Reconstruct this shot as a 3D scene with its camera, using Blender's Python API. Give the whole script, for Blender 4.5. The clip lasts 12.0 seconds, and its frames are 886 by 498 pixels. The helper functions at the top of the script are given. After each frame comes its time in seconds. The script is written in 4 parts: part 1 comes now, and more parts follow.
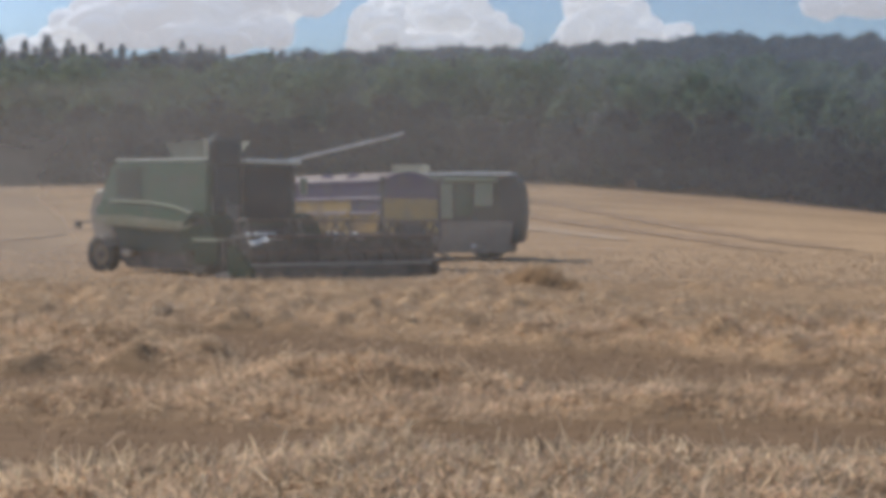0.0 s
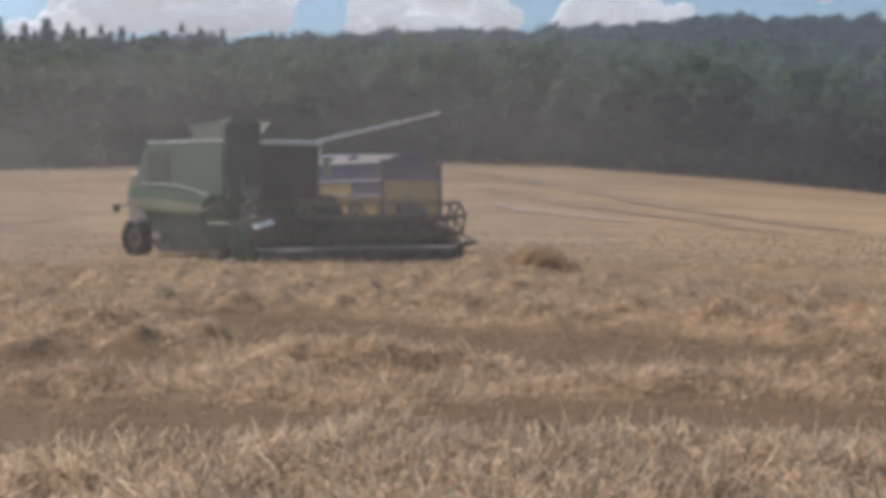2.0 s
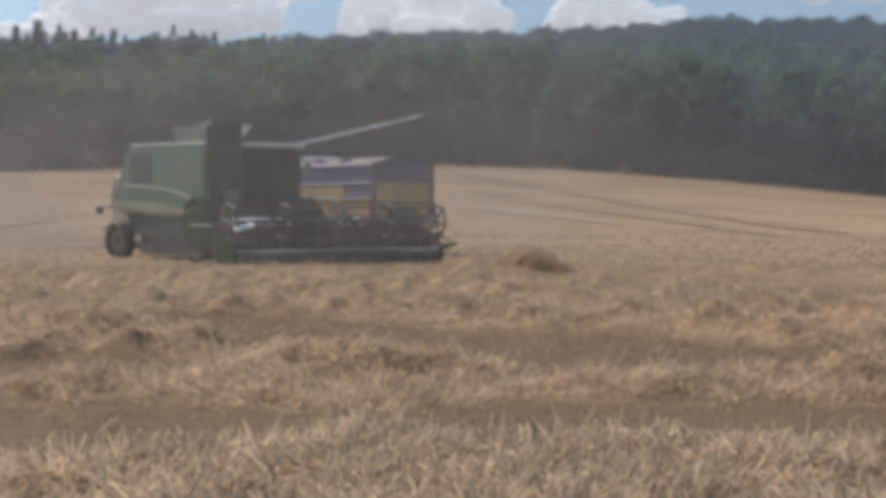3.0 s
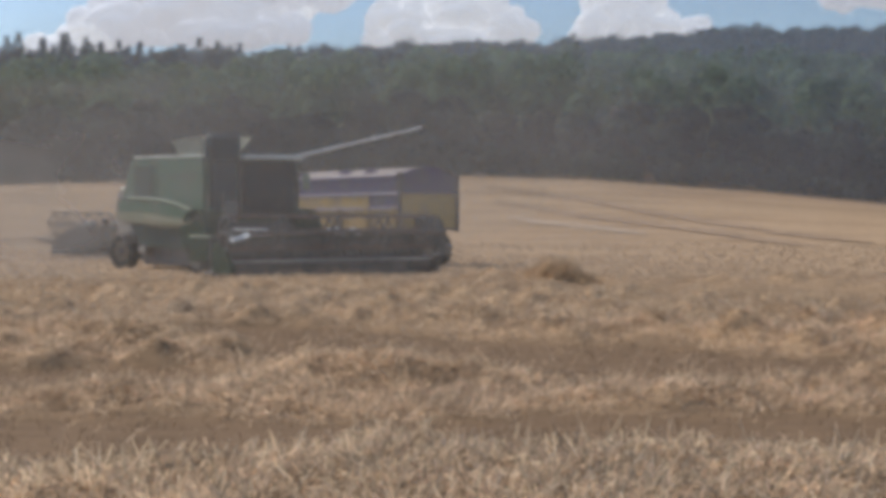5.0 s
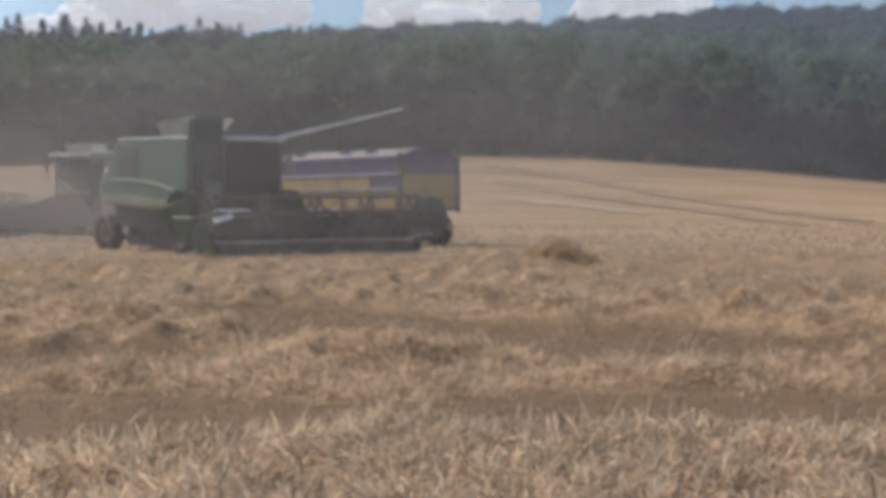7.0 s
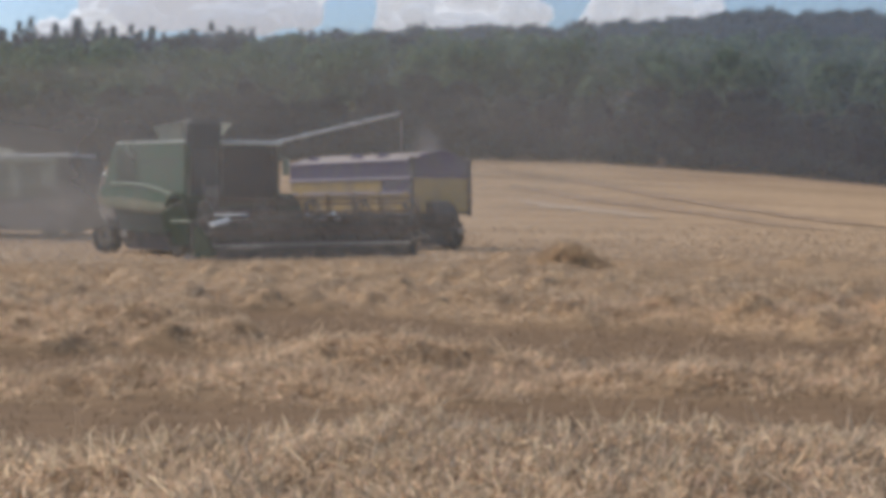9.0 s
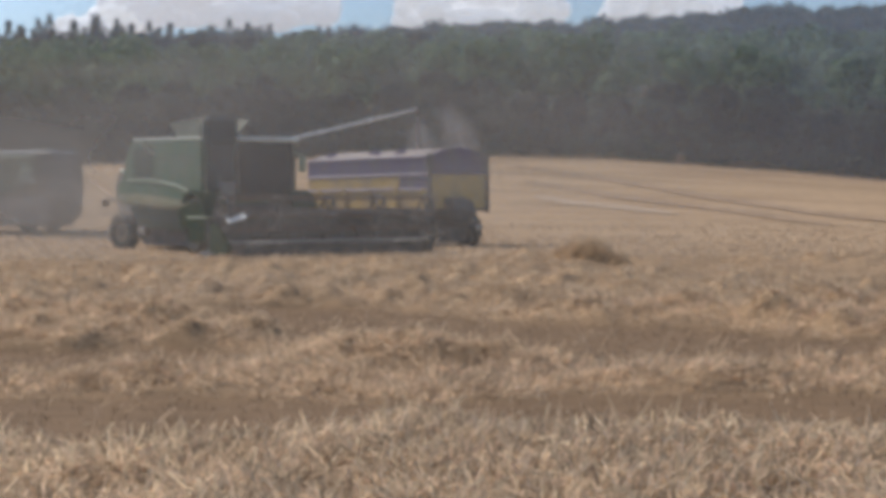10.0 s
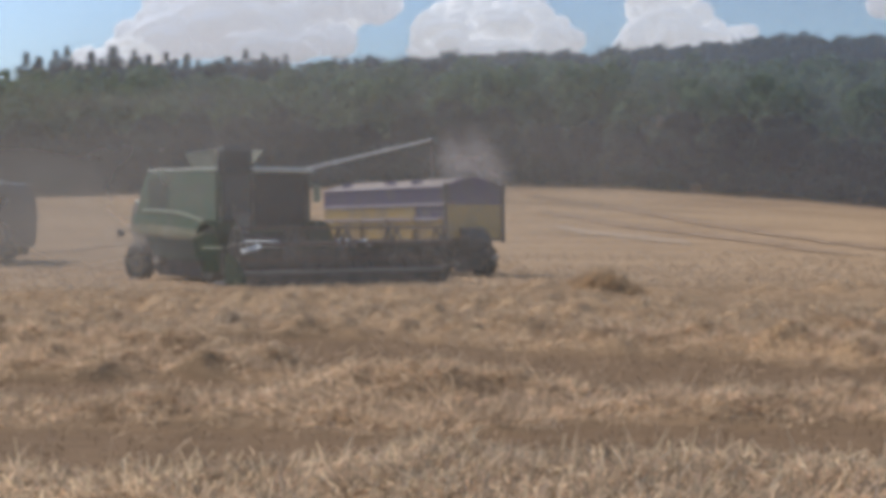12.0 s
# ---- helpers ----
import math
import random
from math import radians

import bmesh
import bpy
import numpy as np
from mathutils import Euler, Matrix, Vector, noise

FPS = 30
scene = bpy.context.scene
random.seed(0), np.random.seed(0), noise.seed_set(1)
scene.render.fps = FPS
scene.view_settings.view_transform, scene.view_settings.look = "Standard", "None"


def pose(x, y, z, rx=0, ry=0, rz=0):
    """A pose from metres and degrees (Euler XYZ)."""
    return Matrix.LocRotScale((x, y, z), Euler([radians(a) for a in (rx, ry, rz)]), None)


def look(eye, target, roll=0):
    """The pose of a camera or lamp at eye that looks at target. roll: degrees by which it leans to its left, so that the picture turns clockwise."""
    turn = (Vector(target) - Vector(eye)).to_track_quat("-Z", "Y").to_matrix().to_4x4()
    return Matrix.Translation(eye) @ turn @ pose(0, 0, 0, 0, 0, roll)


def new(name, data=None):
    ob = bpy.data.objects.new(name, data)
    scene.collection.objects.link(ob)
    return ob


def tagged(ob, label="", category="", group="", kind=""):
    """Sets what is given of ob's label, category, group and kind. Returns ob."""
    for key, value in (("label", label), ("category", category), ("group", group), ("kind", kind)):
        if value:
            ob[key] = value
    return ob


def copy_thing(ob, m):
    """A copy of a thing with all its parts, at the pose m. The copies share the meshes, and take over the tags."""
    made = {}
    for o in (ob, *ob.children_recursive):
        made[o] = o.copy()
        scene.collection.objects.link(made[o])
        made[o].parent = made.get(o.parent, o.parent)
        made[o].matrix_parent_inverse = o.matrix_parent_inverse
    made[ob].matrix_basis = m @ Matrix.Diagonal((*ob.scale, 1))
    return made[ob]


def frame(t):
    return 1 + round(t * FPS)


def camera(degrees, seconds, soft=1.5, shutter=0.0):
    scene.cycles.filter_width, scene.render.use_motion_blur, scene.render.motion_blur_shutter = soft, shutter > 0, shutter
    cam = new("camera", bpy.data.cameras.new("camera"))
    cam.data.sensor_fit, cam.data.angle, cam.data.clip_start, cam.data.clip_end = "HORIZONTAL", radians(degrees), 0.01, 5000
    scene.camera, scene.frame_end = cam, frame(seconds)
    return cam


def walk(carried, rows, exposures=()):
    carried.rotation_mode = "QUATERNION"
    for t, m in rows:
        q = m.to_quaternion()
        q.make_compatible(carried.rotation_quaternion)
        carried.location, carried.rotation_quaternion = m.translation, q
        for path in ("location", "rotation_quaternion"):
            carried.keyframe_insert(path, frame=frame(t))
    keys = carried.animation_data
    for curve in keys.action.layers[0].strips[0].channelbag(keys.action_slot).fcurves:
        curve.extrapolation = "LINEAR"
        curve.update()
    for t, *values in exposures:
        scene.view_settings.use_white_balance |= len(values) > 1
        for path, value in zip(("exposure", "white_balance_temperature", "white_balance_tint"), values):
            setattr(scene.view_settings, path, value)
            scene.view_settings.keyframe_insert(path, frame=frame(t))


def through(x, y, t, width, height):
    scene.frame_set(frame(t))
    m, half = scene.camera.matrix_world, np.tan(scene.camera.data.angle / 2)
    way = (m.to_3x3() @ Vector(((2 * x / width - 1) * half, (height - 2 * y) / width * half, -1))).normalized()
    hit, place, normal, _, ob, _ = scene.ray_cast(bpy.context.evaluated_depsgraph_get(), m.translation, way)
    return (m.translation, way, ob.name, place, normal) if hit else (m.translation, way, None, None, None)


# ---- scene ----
LENS = 2700.0      # focal length in picture widths of 1568
EYE = 1.6
cam = camera(math.degrees(2 * math.atan(784 / LENS)), 12.0, soft=5.2)

# seconds, tilt, lean, pan: a hand-held camera that stands still and wavers
PATH = [
    (0.0, 89.107, -0.028, 0.185),
    (0.5, 88.865, -0.244, 0.526),
    (1.0, 88.846, -0.049, 0.452),
    (1.5, 88.706, -0.0, 0.0),
    (2.0, 88.443, 0.164, 0.211),
    (2.5, 88.51, 0.189, -0.095),
    (4.5, 88.543, 0.349, 0.238),
    (5.0, 88.925, 0.313, 0.858),
    (5.5, 88.595, 0.585, 1.3),
    (6.0, 88.254, 0.664, 0.637),
    (6.5, 87.819, 0.534, 0.584),
    (7.0, 88.188, 0.474, 0.891),
    (9.0, 88.337, 0.377, 1.322),
    (9.5, 88.281, 0.327, 1.713),
    (10.0, 88.204, 0.42, 1.984),
    (10.5, 88.101, 0.469, 2.082),
    (11.0, 88.49, 0.063, 1.923),
    (11.5, 88.994, 0.483, 2.062),
    (12.0, 89.335, 0.502, 2.577),
]
walk(cam, [(t, pose(0, 0, EYE, tilt, lean, pan)) for t, tilt, lean, pan in PATH],
     exposures=[(0.0, 0.50, 6560, 11), (5.5, 0.50, 6560, 11), (6.5, 0.59, 6560, 11), (7.2, 0.53, 6560, 11), (9.6, 0.51, 6560, 11), (10.5, 0.62, 6560, 11), (11.2, 0.52, 6560, 11), (12.0, 0.50, 6560, 11)])

# ---- light ----
SUN_WAY = Vector((-0.72, 0.48, 0.85)).normalized()
world = bpy.data.worlds.new("sky")
scene.world = world
world.use_nodes = True
wn = world.node_tree.nodes
sky = wn.new("ShaderNodeTexSky")
sky.sky_type = "NISHITA"
sky.sun_disc = False
sky.sun_elevation = math.asin(SUN_WAY.z)
sky.sun_rotation = math.atan2(SUN_WAY.x, SUN_WAY.y)
sky.air_density, sky.dust_density, sky.ozone_density = 1.0, 0.6, 4.0
wn["Background"].inputs["Strength"].default_value = 0.105
world.node_tree.links.new(sky.outputs["Color"], wn["Background"].inputs["Color"])
sun_data = bpy.data.lights.new("sun", "SUN")
sun_data.energy, sun_data.angle, sun_data.color = 2.6, radians(0.6), (1.0, 0.95, 0.87)
sun = new("sun", sun_data)
sun.matrix_world = look(SUN_WAY * 100, (0, 0, 0))


# ---- materials ----
def material(name, base, rough=0.7, metal=0.0, vary=0.25, scale=3.0, fine=40.0, bump=0.0, tint=None, island=0.0, piece=0.0,
             spec=0.3, stretch=(1, 1, 1)):
    """A surface with variation at two scales, fine relief, and dust-like patches of the colour tint."""
    m = bpy.data.materials.new(name)
    m.use_nodes = True
    n, l = m.node_tree.nodes, m.node_tree.links
    b = n["Principled BSDF"]
    b.inputs["Roughness"].default_value = rough
    b.inputs["Metallic"].default_value = metal
    b.inputs["Specular IOR Level"].default_value = spec
    co = n.new("ShaderNodeTexCoord")
    mp = n.new("ShaderNodeMapping")
    mp.inputs["Scale"].default_value = stretch
    l.new(co.outputs["Object"], mp.inputs["Vector"])
    big = n.new("ShaderNodeTexNoise")
    big.inputs["Scale"].default_value, big.inputs["Detail"].default_value = scale, 4
    small = n.new("ShaderNodeTexNoise")
    small.inputs["Scale"].default_value, small.inputs["Detail"].default_value = fine, 3
    l.new(mp.outputs["Vector"], big.inputs["Vector"])
    l.new(mp.outputs["Vector"], small.inputs["Vector"])
    ramp = n.new("ShaderNodeMapRange")
    ramp.inputs["From Min"].default_value, ramp.inputs["From Max"].default_value = 0.42, 0.68
    l.new(big.outputs["Fac"], ramp.inputs["Value"])
    mix = n.new("ShaderNodeMix")
    mix.data_type = "RGBA"
    other = tint or tuple(c * (1 - vary) for c in base)
    mix.inputs[6].default_value, mix.inputs[7].default_value = (*base, 1), (*other, 1)
    l.new(ramp.outputs["Result"], mix.inputs["Factor"])
    hsv = n.new("ShaderNodeHueSaturation")
    l.new(mix.outputs[2], hsv.inputs["Color"])
    val = n.new("ShaderNodeMapRange")
    val.inputs["To Min"].default_value, val.inputs["To Max"].default_value = 1 - vary, 1 + vary
    val.inputs["From Min"].default_value, val.inputs["From Max"].default_value = 0.25, 0.75
    l.new(small.outputs["Fac"], val.inputs["Value"])
    last = val.outputs["Result"]
    for amount, node, socket in ((island, "ShaderNodeNewGeometry", "Random Per Island"), (piece, "ShaderNodeObjectInfo", "Random")):
        if amount:
            src = n.new(node)
            rng = n.new("ShaderNodeMapRange")
            rng.inputs["To Min"].default_value, rng.inputs["To Max"].default_value = 1 - amount, 1 + amount
            l.new(src.outputs[socket], rng.inputs["Value"])
            mul = n.new("ShaderNodeMath")
            mul.operation = "MULTIPLY"
            l.new(last, mul.inputs[0])
            l.new(rng.outputs["Result"], mul.inputs[1])
            last = mul.outputs["Value"]
    l.new(last, hsv.inputs["Value"])
    l.new(hsv.outputs["Color"], b.inputs["Base Color"])
    if bump:
        bp = n.new("ShaderNodeBump")
        bp.inputs["Strength"].default_value, bp.inputs["Distance"].default_value = bump, 0.02
        l.new(small.outputs["Fac"], bp.inputs["Height"])
        l.new(bp.outputs["Normal"], b.inputs["Normal"])
    return m


def leafy(name, base, vary=0.3, island=0.35, piece=0.25, through=0.35, scale=0.25, fine=2.0, tint=None):
    """Foliage: a matt leaf that lets part of the light through."""
    m = material(name, base, rough=0.8, vary=vary, scale=scale, fine=fine, island=island, piece=piece, spec=0.15, tint=tint)
    n, l = m.node_tree.nodes, m.node_tree.links
    b = n["Principled BSDF"]
    tr = n.new("ShaderNodeBsdfTranslucent")
    l.new(b.inputs["Base Color"].links[0].from_socket, tr.inputs["Color"])
    mx = n.new("ShaderNodeMixShader")
    mx.inputs["Fac"].default_value = through
    l.new(b.outputs["BSDF"], mx.inputs[1])
    l.new(tr.outputs["BSDF"], mx.inputs[2])
    l.new(mx.outputs["Shader"], n["Material Output"].inputs["Surface"])
    return m


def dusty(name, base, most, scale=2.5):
    """Airborne dust and painted haze: thin matt flecks, densest in the middle of a sheet, torn by noise."""
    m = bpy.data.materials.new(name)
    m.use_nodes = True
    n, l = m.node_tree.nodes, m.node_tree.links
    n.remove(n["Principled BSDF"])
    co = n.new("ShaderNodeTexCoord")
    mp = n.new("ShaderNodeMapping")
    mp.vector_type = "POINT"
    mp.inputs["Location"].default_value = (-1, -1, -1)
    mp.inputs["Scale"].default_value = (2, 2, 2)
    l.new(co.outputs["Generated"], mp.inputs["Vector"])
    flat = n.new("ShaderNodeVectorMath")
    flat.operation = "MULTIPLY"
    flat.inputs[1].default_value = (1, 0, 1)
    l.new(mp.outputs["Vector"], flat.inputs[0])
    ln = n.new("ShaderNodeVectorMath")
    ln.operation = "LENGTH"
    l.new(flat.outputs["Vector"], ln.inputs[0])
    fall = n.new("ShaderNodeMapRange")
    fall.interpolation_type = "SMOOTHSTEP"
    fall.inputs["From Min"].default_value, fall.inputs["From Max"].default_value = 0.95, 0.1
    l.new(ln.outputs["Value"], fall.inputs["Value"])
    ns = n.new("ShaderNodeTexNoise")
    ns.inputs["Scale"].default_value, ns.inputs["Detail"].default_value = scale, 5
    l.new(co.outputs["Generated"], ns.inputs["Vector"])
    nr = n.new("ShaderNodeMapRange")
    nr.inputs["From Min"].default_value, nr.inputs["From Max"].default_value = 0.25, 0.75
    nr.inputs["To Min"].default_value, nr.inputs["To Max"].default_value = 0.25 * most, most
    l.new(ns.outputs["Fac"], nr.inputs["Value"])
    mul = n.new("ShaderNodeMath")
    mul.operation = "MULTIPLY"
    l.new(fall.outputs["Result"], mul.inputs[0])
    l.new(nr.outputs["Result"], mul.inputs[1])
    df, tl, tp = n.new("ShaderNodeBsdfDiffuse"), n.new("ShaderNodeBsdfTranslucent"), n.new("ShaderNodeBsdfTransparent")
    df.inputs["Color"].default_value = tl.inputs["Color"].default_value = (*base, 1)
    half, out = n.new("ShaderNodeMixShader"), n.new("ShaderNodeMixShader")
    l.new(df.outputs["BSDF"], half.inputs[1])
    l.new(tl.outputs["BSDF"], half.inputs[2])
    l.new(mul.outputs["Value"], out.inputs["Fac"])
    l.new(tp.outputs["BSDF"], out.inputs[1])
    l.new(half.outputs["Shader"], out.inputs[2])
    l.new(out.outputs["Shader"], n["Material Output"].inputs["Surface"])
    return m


SOIL = material("stubble_field", (0.425, 0.285, 0.165), 0.95, vary=0.22, scale=0.28, fine=5.0, bump=0.6, spec=0.1, stretch=(0.3, 1, 1), tint=(0.30, 0.195, 0.112))


def two_covers(m, other):
    """Where the mesh says that no straw lies, or has shade painted between near stalks, the colour is that of the bare
    soil.
    """
    n, l = m.node_tree.nodes, m.node_tree.links
    at = n.new("ShaderNodeAttribute")
    at.attribute_name = "cover_and_shade"
    mix = n.new("ShaderNodeMix")
    mix.data_type = "RGBA"
    first = next(k for k in n if k.type == "MIX")
    hsv = next(k for k in n if k.type == "HUE_SAT")
    mix.inputs[6].default_value = (*other, 1)
    l.new(at.outputs["Fac"], mix.inputs["Factor"])
    l.new(first.outputs[2], mix.inputs[7])
    l.new(mix.outputs[2], hsv.inputs["Color"])


two_covers(SOIL, (0.185, 0.116, 0.064))
TRACK = material("pressed_stubble", (0.365, 0.248, 0.155), 0.95, vary=0.25, scale=0.6, fine=8.0, spec=0.1)
CHAFF = material("spread_chaff", (0.45, 0.33, 0.225), 0.95, vary=0.15, scale=0.6, fine=8.0, spec=0.1)
STRAW = leafy("straw", (0.66, 0.495, 0.335), vary=0.2, island=0.55, piece=0.0, through=0.5, scale=2.2, fine=7.0, tint=(0.43, 0.305, 0.195))
STRAW_FAR = leafy("weathered_straw", (0.60, 0.455, 0.315), vary=0.18, island=0.22, piece=0.0, through=0.4, scale=1.1, fine=4.0, tint=(0.40, 0.285, 0.18))
WITHERED = leafy("withered_brown_stalks", (0.60, 0.44, 0.285), vary=0.2, island=0.3, piece=0.0, through=0.3, scale=2.0, fine=8.0)
PALE_STRAW = leafy("bleached_straw", (0.82, 0.64, 0.42), vary=0.15, island=0.3, piece=0.0, through=0.4)
STUBBLE = leafy("stubble", (0.24, 0.158, 0.09), vary=0.2, island=0.4, piece=0.0, through=0.2)
GREEN = material("green_paint", (0.034, 0.084, 0.040), 0.5, vary=0.15, scale=1.2, fine=14, tint=(0.066, 0.092, 0.056), spec=0.35)
DUSTY_GREEN = material("dust_covered_green_paint", (0.19, 0.19, 0.125), 0.8, vary=0.2, scale=1.2, fine=14, tint=(0.25, 0.225, 0.16), spec=0.2)
PALE_GREEN = material("pale_green_sheet", (0.26, 0.31, 0.22), 0.6, vary=0.15, scale=1.4, tint=(0.32, 0.32, 0.25))
PALE_GRAIN = material("pale_dry_grain", (0.36, 0.30, 0.265), 0.9, vary=0.15, scale=1.6, fine=40, bump=0.4, spec=0.1)
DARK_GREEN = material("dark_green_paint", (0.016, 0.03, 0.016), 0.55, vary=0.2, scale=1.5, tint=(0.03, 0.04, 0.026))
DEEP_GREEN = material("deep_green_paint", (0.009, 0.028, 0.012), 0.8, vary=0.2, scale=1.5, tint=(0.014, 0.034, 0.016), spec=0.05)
CASING = material("near_black_blue_grey", (0.010, 0.022, 0.028), 0.6, vary=0.2, scale=1.5, tint=(0.016, 0.034, 0.040))
DUSTY_GREY = material("dusty_grey_sheet", (0.25, 0.22, 0.19), 0.8, vary=0.2, scale=1.4)
STEEL = material("worn_steel", (0.42, 0.40, 0.38), 0.55, 0.5, vary=0.2, scale=2.5, spec=0.5)
PALE_PAINT = material("pale_green_paint", (0.24, 0.28, 0.19), 0.45, vary=0.12, scale=2.0)
CREAM = material("cream_paint", (0.84, 0.81, 0.73), 0.3, vary=0.06, scale=2.0, spec=0.6)
IRON = material("dull_iron", (0.10, 0.095, 0.09), 0.6, 0.4, vary=0.3, scale=3.0, tint=(0.05, 0.045, 0.04))
WHITE = material("white_paint", (0.78, 0.78, 0.74), 0.5, vary=0.08, scale=2.0)
# the sunlit tops of the machine are put into this pale colour
ROOF = material("sunlit_pale_roof", (0.74, 0.76, 0.68), 0.55, vary=0.15, scale=1.5)
BLACK = material("black_iron", (0.05, 0.047, 0.047), 0.6, vary=0.3, scale=3.0, tint=(0.12, 0.10, 0.09))
RUBBER = material("tyre_rubber", (0.022, 0.021, 0.02), 0.85, vary=0.2, scale=5.0, tint=(0.09, 0.075, 0.055), bump=0.3)
RIM = material("dusty_yellow_rim", (0.23, 0.18, 0.12), 0.6, vary=0.2, scale=4.0)
GLASS = material("dark_cab_glass", (0.014, 0.026, 0.042), 0.3, vary=0.05, spec=0.1)


def clear_pane(name):
    """Thin clear glass: mostly see-through, with a little gloss."""
    m = bpy.data.materials.new(name)
    m.use_nodes = True
    n, l = m.node_tree.nodes, m.node_tree.links
    b = n["Principled BSDF"]
    b.inputs["Base Color"].default_value, b.inputs["Roughness"].default_value = (0.05, 0.06, 0.06, 1), 0.15
    tp, mx = n.new("ShaderNodeBsdfTransparent"), n.new("ShaderNodeMixShader")
    mx.inputs["Fac"].default_value = 0.25
    l.new(tp.outputs["BSDF"], mx.inputs[1])
    l.new(b.outputs["BSDF"], mx.inputs[2])
    l.new(mx.outputs["Shader"], n["Material Output"].inputs["Surface"])
    return m


PANE = clear_pane("clear_cab_glass")
PALE_FLAP = leafy("pale_tank_canvas", (0.44, 0.44, 0.37), vary=0.12, island=0.0, piece=0.0, through=0.55)
REEL_RED = material("rusty_reel_steel", (0.10, 0.055, 0.04), 0.6, vary=0.3, scale=4.0)
YELLOW = material("yellow_trailer_paint", (0.42, 0.28, 0.09), 0.6, vary=0.15, scale=1.2, tint=(0.30, 0.21, 0.11))
VIOLET = material("violet_blue_board", (0.062, 0.045, 0.115), 0.65, vary=0.18, scale=1.5, tint=(0.09, 0.08, 0.10))
PALE_RAIL = material("pale_violet_rail", (0.30, 0.26, 0.33), 0.5, vary=0.12, scale=2.0)
BARK = material("bark", (0.035, 0.03, 0.025), 0.9, vary=0.3, scale=1.0, fine=12, bump=0.4)
# dark LEAF puts the trees' shaded side into colour, pale LEAF_FAR the sunlit canopy
LEAF = leafy("shaded_broadleaf_foliage", (0.058, 0.070, 0.046), island=0.12, piece=0.3)
LEAF_FAR = leafy("sunlit_hillside_foliage", (0.135, 0.19, 0.098), vary=0.2, island=0.08, piece=0.0, scale=0.09, fine=0.5)
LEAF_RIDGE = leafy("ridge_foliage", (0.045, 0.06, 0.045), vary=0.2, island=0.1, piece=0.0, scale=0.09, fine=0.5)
NEEDLE = leafy("conifer_foliage", (0.04, 0.058, 0.04), through=0.2)
# HAZE, VEIL and FAR_HAZE put pale haze into sheets before darker things
HAZE = dusty("hanging_pale_haze", (0.55, 0.54, 0.56), 0.18)
VEIL = dusty("machine_haze", (0.475, 0.435, 0.385), 0.74)
TRAIL = dusty("thick_chaff_dust", (0.56, 0.49, 0.42), 0.34, 3.0)
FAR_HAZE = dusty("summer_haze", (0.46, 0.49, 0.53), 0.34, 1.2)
PLUME = dusty("chaff_dust", (0.64, 0.57, 0.54), 0.60, 3.6)


# ---- building ----
def part(name, bm, mat, parent=None, label="", smooth=False):
    """One mesh object from a bmesh, under a thing or a part."""
    me = bpy.data.meshes.new(name)
    bm.to_mesh(me)
    bm.free()
    return link(name, me, mat, parent, label, smooth)


def link(name, me, mat, parent=None, label="", smooth=False):
    if mat and not me.materials:
        me.materials.append(mat)
    if smooth:
        me.polygons.foreach_set("use_smooth", [True] * len(me.polygons))
    ob = new(name, me)
    if parent:
        ob.parent = parent
    return tagged(ob, label)


def raw(name, verts, faces):
    """A mesh from arrays."""
    me = bpy.data.meshes.new(name)
    me.from_pydata([], [], [])
    verts, faces = np.asarray(verts, dtype=np.float32), np.asarray(faces, dtype=np.int32)
    k = faces.shape[1]
    me.vertices.add(len(verts))
    me.vertices.foreach_set("co", verts.ravel())
    me.loops.add(faces.size)
    me.loops.foreach_set("vertex_index", faces.ravel())
    me.polygons.add(len(faces))
    me.polygons.foreach_set("loop_start", np.arange(0, faces.size, k, dtype=np.int32))
    me.update(calc_edges=True)
    return me


def block(bm, lo, hi, bevel=0.02, m=None):
    """A bevelled box between two corners."""
    size = Vector(hi) - Vector(lo)
    at = Matrix.Translation((Vector(lo) + Vector(hi)) / 2) @ Matrix.Diagonal((*size, 1))
    made = bmesh.ops.create_cube(bm, size=1, matrix=(m or Matrix()) @ at)["verts"]
    if bevel:
        edges = list({e for v in made for e in v.link_edges})
        bmesh.ops.bevel(bm, geom=edges, offset=min(bevel, min(size) * 0.3), segments=1, affect="EDGES")
    return bm


def prism(bm, outline, y0, y1, bevel=0.03):
    """An outline of (x, z) drawn out along y."""
    a = [bm.verts.new((x, y0, z)) for x, z in outline]
    b = [bm.verts.new((x, y1, z)) for x, z in outline]
    n = len(outline)
    faces = [bm.faces.new(a), bm.faces.new(b[::-1])]
    faces += [bm.faces.new((a[i], b[i], b[(i + 1) % n], a[(i + 1) % n])) for i in range(n)]
    bmesh.ops.recalc_face_normals(bm, faces=faces)
    if bevel:
        bmesh.ops.bevel(bm, geom=list({e for f in faces for e in f.edges}), offset=bevel, segments=2, affect="EDGES")
    return bm


def rod(bm, a, b, r, r2=None, sides=10):
    """A round bar from a to b."""
    a, b = Vector(a), Vector(b)
    m = Matrix.Translation((a + b) / 2) @ (b - a).to_track_quat("Z", "Y").to_matrix().to_4x4()
    bmesh.ops.create_cone(bm, cap_ends=True, segments=sides, radius1=r, radius2=r if r2 is None else r2, depth=(b - a).length, matrix=m)
    return bm


